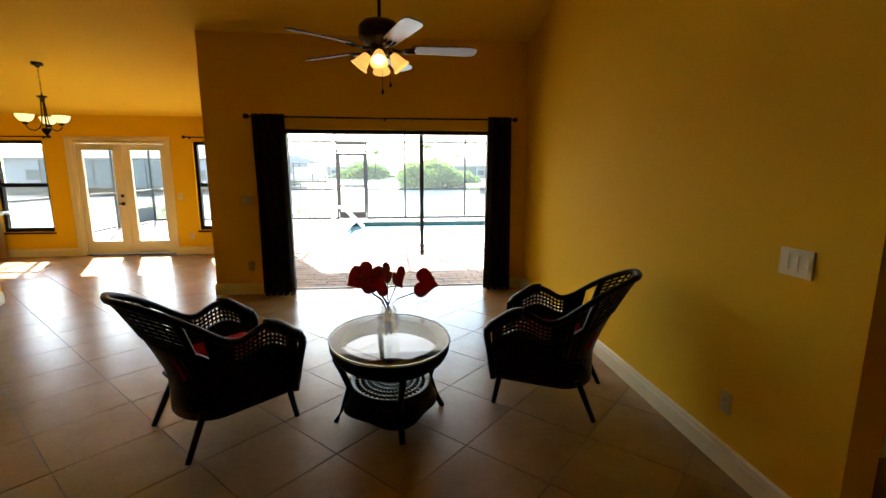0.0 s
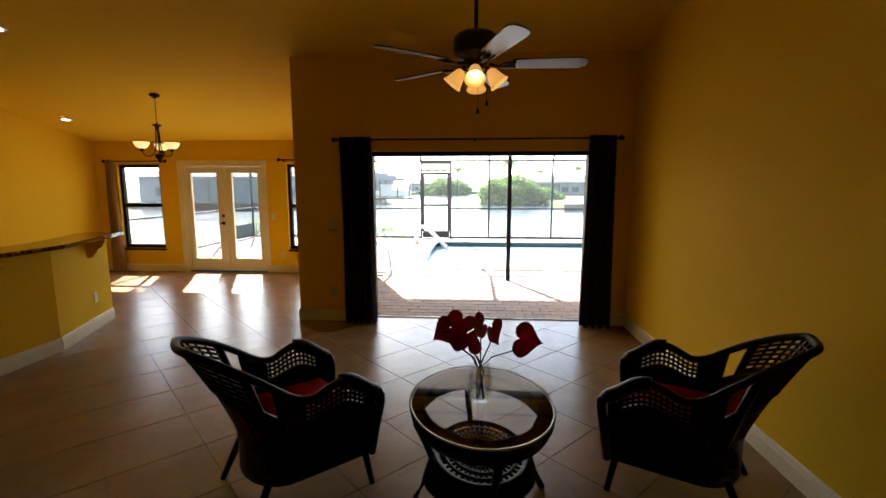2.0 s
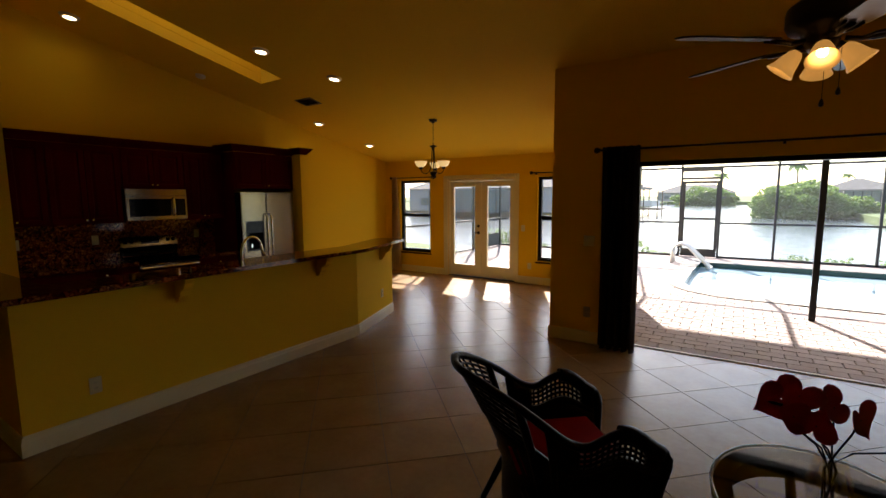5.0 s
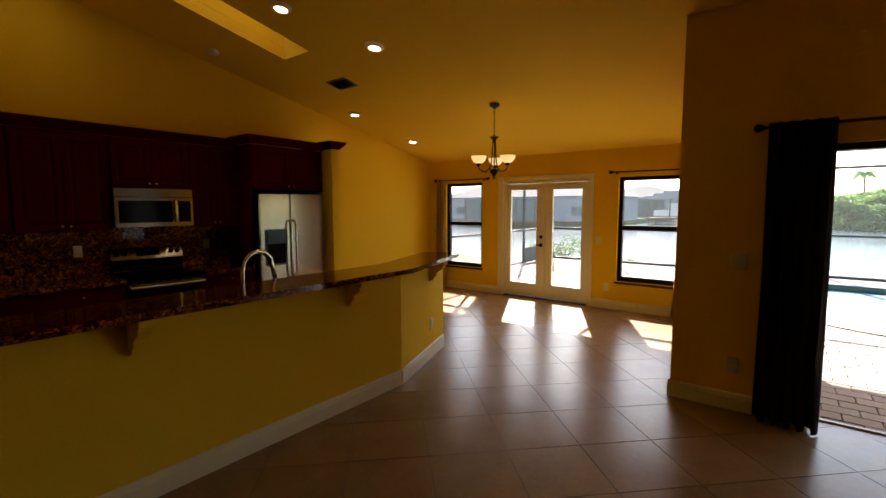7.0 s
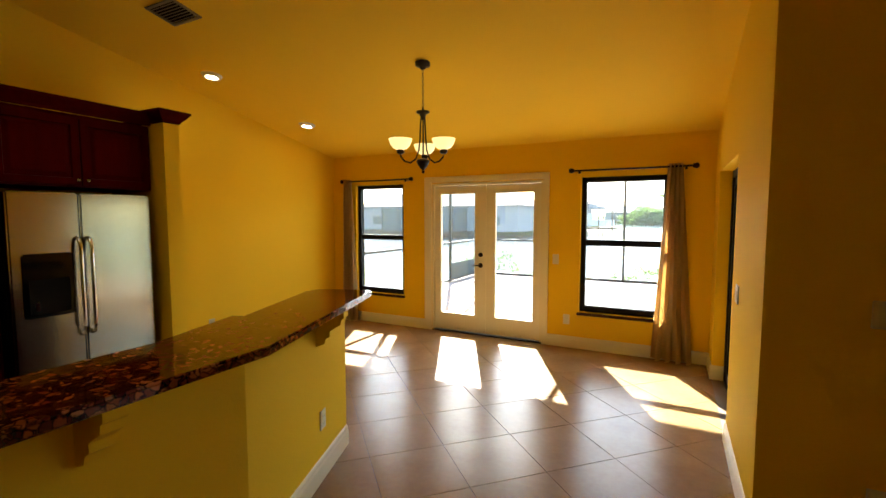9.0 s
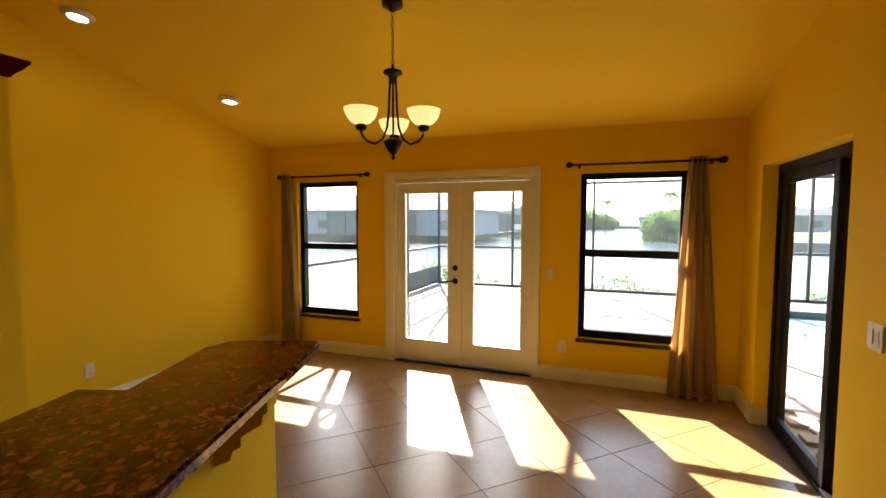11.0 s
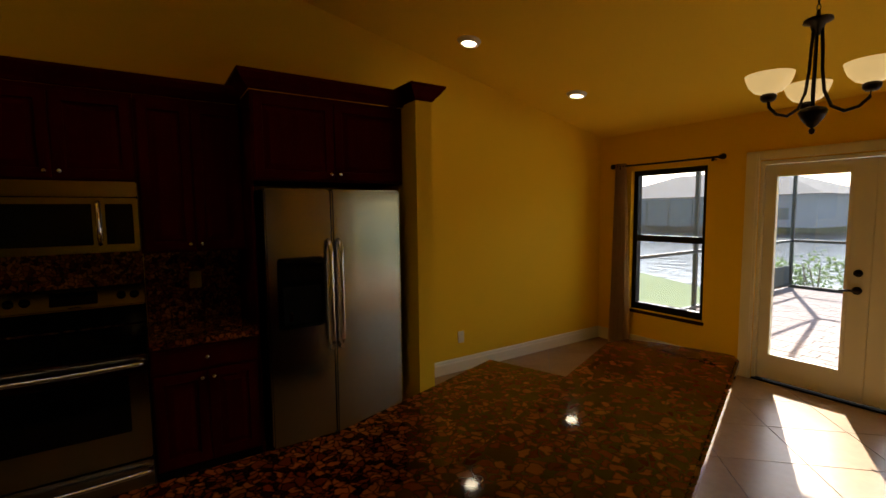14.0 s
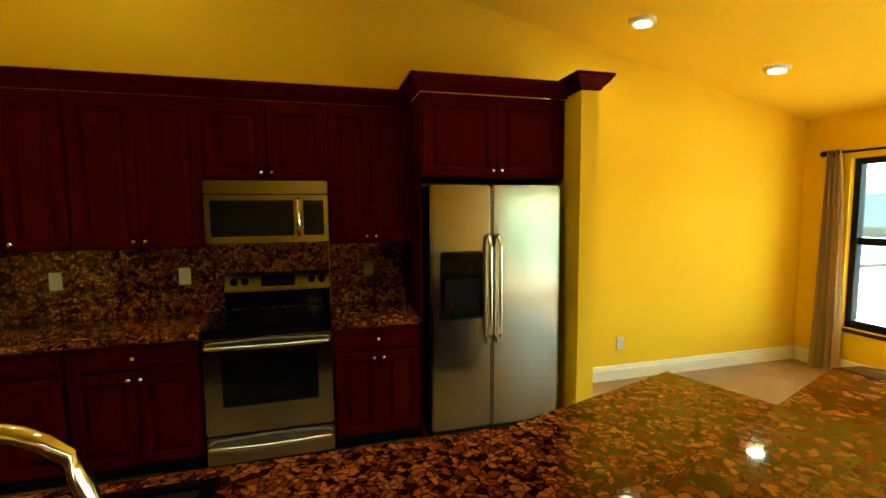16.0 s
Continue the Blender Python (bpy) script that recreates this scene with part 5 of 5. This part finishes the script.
def armchair(x, y, turn, label):
    c = new("wicker_armchair")
    c.matrix_basis = pose(x, y, 0, 0, 0, turn)
    tagged(c, label, "armchair", "wicker armchairs round the glass table")
    loc = dict(world_space=False)
    part("skirt", shell_strip(0.0, 1.0, 0.0, 0.66, 60, 8), WICKER, c, **loc)
    for s0, s1 in ((0.0, 0.30), (0.70, 1.0)):
        part("arm_panel", shell_strip(s0, s1, 0.65, 0.73, 18, 2), WICKER, c, **loc)
    for s0, s1 in ((0.0, 0.045), (0.955, 1.0), (0.24, 0.305), (0.695, 0.76)):
        part("arm_border", shell_strip(s0, s1, 0.71, 0.95, 5, 4), WICKER, c, **loc)
    front = bmesh.new()
    ring = [[front.verts.new((-0.27 + 0.54 * i / 10, 0.30 + 0.03 * math.sin(math.pi * i / 10), 0.17 + 0.03 * math.sin(math.pi * i / 10) + (0.36 - 0.17) * j / 3)) for i in range(11)] for j in range(4)]
    for a, b in zip(ring, ring[1:]):
        for i in range(10):
            front.faces.new((a[i], a[i + 1], b[i + 1], b[i]))
    bmesh.ops.solidify(front, geom=front.faces[:], thickness=0.02)
    part("front_apron", front, WICKER, c, **loc)
    part("seat", box(-0.27, 0.27, -0.26, 0.30, 0.30, 0.35, bevel=0.015), WICKER, c, **loc)
    for s in ((0.045, 0.245), (0.755, 0.955)):
        part("arm_lattice", lattice(s[0], s[1], 0.72, 0.93, 12, 4, 0.0125), WICKER, c, "open woven arm panel", **loc)
    part("back_lattice", lattice(0.36, 0.64, 0.66, 0.95, 15, 7, 0.0125), WICKER, c, "open woven back panel", **loc)
    part("back_panel", shell_strip(0.355, 0.645, 0.65, 0.70, 16, 2, 0.018), WICKER, c, **loc)
    rim = bmesh.new()
    tube(rim, [shell_point(i / 96, 0.97) for i in range(97)], 0.019, 10)
    part("rim", rim, WICKER, c, "thick braided rim rail", **loc)
    for u0, u1 in ((0.0, 0.13), (0.87, 1.0)):
        part("arm_roll", tube(bmesh.new(), [shell_point(u0 + (u1 - u0) * i / 10, 0.965) for i in range(11)], 0.036, 10), WICKER, c, "broad braided arm top", **loc)
    for u in (0.0, 1.0):
        post_ = tube(bmesh.new(), [shell_point(u, 0.965) + Vector((0, -0.04, 0.012)), shell_point(u, 0.965) + Vector((0, -0.012, 0.004)), shell_point(u, 0.94) + Vector((0, 0.012, 0)), shell_point(u, 0.88) + Vector((0, 0.028, 0)), shell_point(u, 0.78) + Vector((0, 0.032, 0)), shell_point(u, 0.5) + Vector((0, 0.02, 0)), shell_point(u, 0.0)], 0.036, 10, 0.022)
        part("arm_front", post_, WICKER, c, **loc)
    for u in (0.352, 0.648):
        part("back_upright", tube(bmesh.new(), [shell_point(u, v) for v in (0.35, 0.5, 0.65, 0.8, 0.96)], 0.02, 8), WICKER, c, **loc)
    for u in (0.306, 0.694):
        part("arm_upright", tube(bmesh.new(), [shell_point(u, v) for v in (0.40, 0.6, 0.8, 0.96)], 0.018, 8), WICKER, c, **loc)
    for sx, sy in ((1, 1), (-1, 1), (1, -1), (-1, -1)):
        p = (0.25 * sx, 0.27 * sy if sy > 0 else -0.22, 0.24)
        q = (0.275 * sx, 0.31 if sy > 0 else -0.33, 0.0)
        part("leg", tube(bmesh.new(), (p, q), 0.02, 10, 0.016), WICKER, c, **loc)
    cu = box(-0.25, 0.25, -0.22, 0.27, 0.352, 0.46, bevel=0.035)
    cush = part("cushion", cu, RED, c, "red seat cushion", **loc)
    bk = moved(box(-0.20, 0.20, -0.03, 0.035, 0.0, 0.2, bevel=0.028), pose(0, -0.235, 0.40, 20))
    part("back_cushion", bk, RED, c, "red back cushion", **loc)


armchair(-1.09, 2.66, -48, "dark brown wicker armchair with red cushions by the table")
armchair(1.00, 2.79, 62, "dark brown wicker armchair with red cushions by the wall")

# ---- oval glass-topped wicker table ----
TX, TY = -0.085, 2.63
tb = new("wicker_table")
tb.matrix_basis = pose(TX, TY, 0, 0, 0, 8)
tagged(tb, "oval dark wicker table with a glass top and lower shelf", "table")
loc = dict(world_space=False)
RA, RB = 0.365, 0.445


def oval(r, z, n=48, wob=0.0):
    """An oval ring; wob draws it out towards the four legs."""
    rr = [r * (1 + wob * math.cos(4 * (2 * math.pi * i / n - radians(3)))) for i in range(n + 1)]
    return [(RA * q * math.cos(2 * math.pi * i / n), RB * q * math.sin(2 * math.pi * i / n), z) for i, q in enumerate(rr)]


TG = pane_mat("clear_table_glass", 0.14)
top = prism(bmesh.new(), [(x, y) for x, y, _ in oval(1.0, 0)[:-1]], 0.512, 0.522)
part("glass_top", top, TG, tb, "clear bevelled glass top", **loc)
part("glass_edge", tube(bmesh.new(), oval(1.0, 0.517), 0.0065, 6), mat("green_glass_edge", (0.35, 0.45, 0.36), 0.1, vary=0.1), tb, **loc)
bm = bmesh.new()
ra, rb_ = oval(0.98, 0.508, 48), oval(0.80, 0.508, 48)
lo, li = [bm.verts.new(p) for p in ra[:-1]], [bm.verts.new(p) for p in rb_[:-1]]
for i in range(48):
    bm.faces.new((lo[i], lo[(i + 1) % 48], li[(i + 1) % 48], li[i]))
bmesh.ops.solidify(bm, geom=bm.faces[:], thickness=0.014)
part("top_ring", bm, WICKER, tb, "flat woven ring under the glass", **loc)
bm = bmesh.new()
prof = ((0.99, 0.506), (1.0, 0.47), (0.95, 0.43), (0.86, 0.40))
rows = [[bm.verts.new(p) for p in oval(r, z)[:-1]] for r, z in prof]
for a, b in zip(rows, rows[1:]):
    for i in range(48):
        bm.faces.new((a[i], a[(i + 1) % 48], b[(i + 1) % 48], b[i])).smooth = True
bmesh.ops.solidify(bm, geom=bm.faces[:], thickness=0.012)
part("apron", bm, WICKER, tb, **loc)
sh = bmesh.new()
for r in (0.12, 0.22, 0.32, 0.42, 0.52, 0.62):
    tube(sh, oval(r, 0.232, 36), 0.009, 5)
for i in range(40):
    a = 2 * math.pi * i / 40
    tube(sh, [(RA * r * math.cos(a), RB * r * math.sin(a), 0.230) for r in (0.10, 0.4, 0.64)], 0.0075, 5)
shelf = part("shelf_lattice", sh, WICKER, tb, "open woven lower shelf", **loc)
part("shelf_rim", tube(bmesh.new(), oval(0.66, 0.233, 40), 0.016, 8), WICKER, shelf, **loc)
part("shelf_centre", lathe(bmesh.new(), ((0, 0.239), (0.03, 0.239), (0.045, 0.235), (0.045, 0.225), (0, 0.225)), 20), WICKER, shelf, **loc)
bm = bmesh.new()
rows = [[bm.verts.new(p) for p in oval(r, z, 40, w)[:-1]] for r, z, w in ((0.67, 0.215, 0.0), (0.72, 0.16, 0.04), (0.76, 0.11, 0.08), (0.74, 0.07, 0.10))]
for a, b in zip(rows, rows[1:]):
    for i in range(40):
        bm.faces.new((a[i], a[(i + 1) % 40], b[(i + 1) % 40], b[i])).smooth = True
bmesh.ops.solidify(bm, geom=bm.faces[:], thickness=0.012)
part("skirt", moved(bm, Matrix.Diagonal((1, 0.88, 1, 1))), WICKER, tb, **loc)
for a in (3, 93, 183, 273):
    ca, sa = math.cos(radians(a)), math.sin(radians(a))
    part("leg", tube(bmesh.new(), [(RA * r * ca, RB * q * sa, z) for r, q, z in ((0.92, 0.92, 0.42), (0.80, 0.80, 0.32), (0.70, 0.68, 0.22), (0.80, 0.68, 0.10), (0.94, 0.78, 0.0))], 0.021, 10, 0.018), WICKER, tb, **loc)

# ---- vase with red flowers ----
vx, vy, vz = -0.09, 2.61, 0.523
va = thing("vase", (vx, vy, vz), "clear glass vase standing on the glass table", "vase")
VG = pane_mat("vase_glass", 0.16)
part("body", lathe(bmesh.new(), ((0, 0.0), (0.045, 0.002), (0.062, 0.03), (0.07, 0.08), (0.066, 0.13), (0.052, 0.18), (0.045, 0.21), (0.042, 0.21), (0.049, 0.18), (0.062, 0.13), (0.066, 0.08), (0.058, 0.034), (0.04, 0.012), (0, 0.01)), 28, (vx, vy, vz)), VG, va)
fl = thing("flower_bunch", (vx, vy, vz + 0.015), "red artificial anthurium flowers with dark stems in the vase", "flowers")


def petal(p, aim, size, roll):
    bm = bmesh.new()
    pts = []
    n = 26
    for i in range(n):
        t = 2 * math.pi * i / n
        pts.append((16 * math.sin(t) ** 3 / 17, (13 * math.cos(t) - 5 * math.cos(2 * t) - 2 * math.cos(3 * t) - math.cos(4 * t)) / 17))
    rim_ = [bm.verts.new((x * size, y * size, 0.25 * size * (x * x + 0.4 * y * y))) for x, y in pts]
    mid_ = bm.verts.new((0, 0.05 * size, 0))
    for i in range(n):
        bm.faces.new((rim_[i], rim_[(i + 1) % n], mid_)).smooth = True
    bmesh.ops.solidify(bm, geom=bm.faces[:], thickness=0.003)
    m = look(p, Vector(p) + Vector(aim)) @ pose(0, 0, 0, 0, 180, roll)
    return moved(bm, m)


heads = (((-0.16, 0.0, 0.37), (0.2, -1, 0.35), 0.062, 60), ((-0.09, 0.05, 0.395), (-0.1, -1, 0.6), 0.065, 20), ((-0.05, -0.04, 0.33), (0.1, -1, 0.2), 0.055, 200), ((0.0, 0.03, 0.385), (-0.9, -0.6, 0.3), 0.06, 40), ((0.055, -0.02, 0.375), (1.0, -0.7, 0.2), 0.062, -20), ((0.20, 0.0, 0.335), (0.3, -1, 0.15), 0.075, -75), ((-0.11, -0.05, 0.35), (0.5, -1, 0.5), 0.05, 120))
for i, ((dx, dy, dz), aim, size, roll) in enumerate(heads):
    dx, size = dx * 1.12, size * 1.3
    p = Vector((vx + dx, vy + dy, vz + dz))
    st = part("stem", tube(bmesh.new(), [(vx + 0.02 * math.cos(i * 2), vy + 0.02 * math.sin(i * 2), vz + 0.02), (vx + 0.02 * math.sin(i), vy, vz + 0.16), (vx + dx * 0.25, vy + dy * 0.3, vz + 0.24), (vx + dx * 0.7, vy + dy * 0.7, vz + dz * 0.82), tuple(p)], 0.0035, 6), IRON, fl, "thin dark stem")
    part("petal", petal(p, aim, size, roll), PETAL, st, "glossy red heart-shaped petal")
part("bud", tube(bmesh.new(), [(vx - 0.15, vy, vz + 0.365), (vx - 0.22, vy, vz + 0.37)], 0.006, 8), IRON, fl)

# ---- floor tiles, laid diagonally ----
TS = 0.5085
me = mesh_of("tile", box(-TS / 2 + 0.003, TS / 2 - 0.003, -TS / 2 + 0.003, TS / 2 - 0.003, -0.004, 0.0), TILE)
whole_v, whole_f, count = [], [], 0
U0, V0 = 1.86 / math.sqrt(2), -10.53 / math.sqrt(2)
floor = bpy.data.objects["floor"]


def clip_poly(poly, axis, lim, keep_less):
    out = []
    for i, p in enumerate(poly):
        q = poly[(i + 1) % len(poly)]
        a, b = (lim - p[axis], lim - q[axis]) if keep_less else (p[axis] - lim, q[axis] - lim)
        if a >= 0:
            out.append(p)
        if a * b < 0:
            s = a / (a - b)
            out.append((p[0] + s * (q[0] - p[0]), p[1] + s * (q[1] - p[1])))
    return out


ROOMS = [(LX, FX, BACK, SY), (LX, CX, SY, FY + 0.02), (-1.36, 1.21, SY, SY + 0.17)]
hs = TS / 2 - 0.002
c45 = math.sqrt(0.5)
for i in range(-30, 30):
    for j in range(-30, 30):
        u, v = U0 + (i + 0.5) * TS, V0 + (j + 0.5) * TS
        x, y = (u + v) * c45, (u - v) * c45
        r = TS * c45
        inside = any(x - r > a and x + r < b and y - r > c and y + r < d for a, b, c, d in ROOMS)
        near = inside and (-4.2 < x < 1.7 and 0.9 < y < 5.7 or -5.2 < x < CX and 4.2 < y < FY) and count < 290
        if near:
            ob = new("tile", me)
            ob.parent = floor
            ob.matrix_basis = pose(x, y, 0, 0, 0, 45)
            count += 1
            continue
        corners = [(x + hs * (p + q) * c45, y + hs * (p - q) * c45) for p, q in ((1, 1), (1, -1), (-1, -1), (-1, 1))]
        for a, b, c, d in ROOMS:
            poly = corners
            for axis, lim, less in ((0, a, False), (0, b, True), (1, c, False), (1, d, True)):
                poly = clip_poly(poly, axis, lim, less) if len(poly) > 2 else []
            if len(poly) > 2:
                n, k = len(poly), len(whole_v)
                whole_v += [(px, py, 0.0) for px, py in poly] + [(px, py, -0.004) for px, py in poly]
                whole_f.append(tuple(range(k, k + n)))
                whole_f += [(k + t, k + n + t, k + n + (t + 1) % n, k + (t + 1) % n) for t in range(n)]
me2 = bpy.data.meshes.new("cut_tiles")
me2.from_pydata(whole_v, [], whole_f)
me2.materials.append(TILE)
cut = new("cut_tiles", me2)
bmt = bmesh.new()
bmt.from_mesh(me2)
bmesh.ops.recalc_face_normals(bmt, faces=bmt.faces)
bmt.to_mesh(me2)
bmt.free()
cut.parent = floor
tagged(cut, kind="stuff")

# ---- patio pavers ----
PW, PD = 0.235, 0.155
pv = mesh_of("paver", box(-PW / 2 + 0.004, PW / 2 - 0.004, -PD / 2 + 0.004, PD / 2 - 0.004, -0.03, 0.0, bevel=0.004), PAVER)
edge = pool_edge(0.2)


def in_pool(x, y):
    hit = False
    for (x0, y0), (x1, y1) in zip(edge, edge[1:] + edge[:1]):
        if (y0 > y) != (y1 > y) and x < (x1 - x0) * (y - y0) / (y1 - y0) + x0:
            hit = not hit
    return hit


vs, fs, count = [], [], 0
rnd = random.Random(5)
patio = bpy.data.objects["patio_slab"]
row, y = 0, SY + 0.2 + PD / 2
while y < 14.98:
    x = -7.45 + (PW / 2 if row % 2 else 0)
    while x < 5.0:
        ok = (x - PW / 2 > CX + 0.2 or y - PD / 2 > FY + 0.2) and not in_pool(x, y)
        if ok:
            dz = DZ + rnd.uniform(-0.002, 0.002)
            if -1.9 < x < 1.9 and y < 8.4 and count < 298:
                ob = new("paver", pv)
                ob.parent = patio
                ob.matrix_basis = pose(x, y, dz, 0, 0, rnd.uniform(-0.6, 0.6))
                count += 1
            else:
                a, b, k = PW / 2 - 0.004, PD / 2 - 0.004, len(vs)
                vs += [(x - a, y - b, dz), (x + a, y - b, dz), (x + a, y + b, dz), (x - a, y + b, dz), (x - a, y - b, dz - 0.03), (x + a, y - b, dz - 0.03), (x + a, y + b, dz - 0.03), (x - a, y + b, dz - 0.03)]
                fs += [(k, k + 1, k + 2, k + 3), (k, k + 4, k + 5, k + 1), (k + 1, k + 5, k + 6, k + 2), (k + 2, k + 6, k + 7, k + 3), (k + 3, k + 7, k + 4, k)]
        x += PW
    y += PD
    row += 1
me3 = bpy.data.meshes.new("paver_field")
me3.from_pydata(vs, [], fs)
me3.materials.append(PAVER)
field = new("paver_field", me3)
field.parent = patio
tagged(field, kind="stuff")
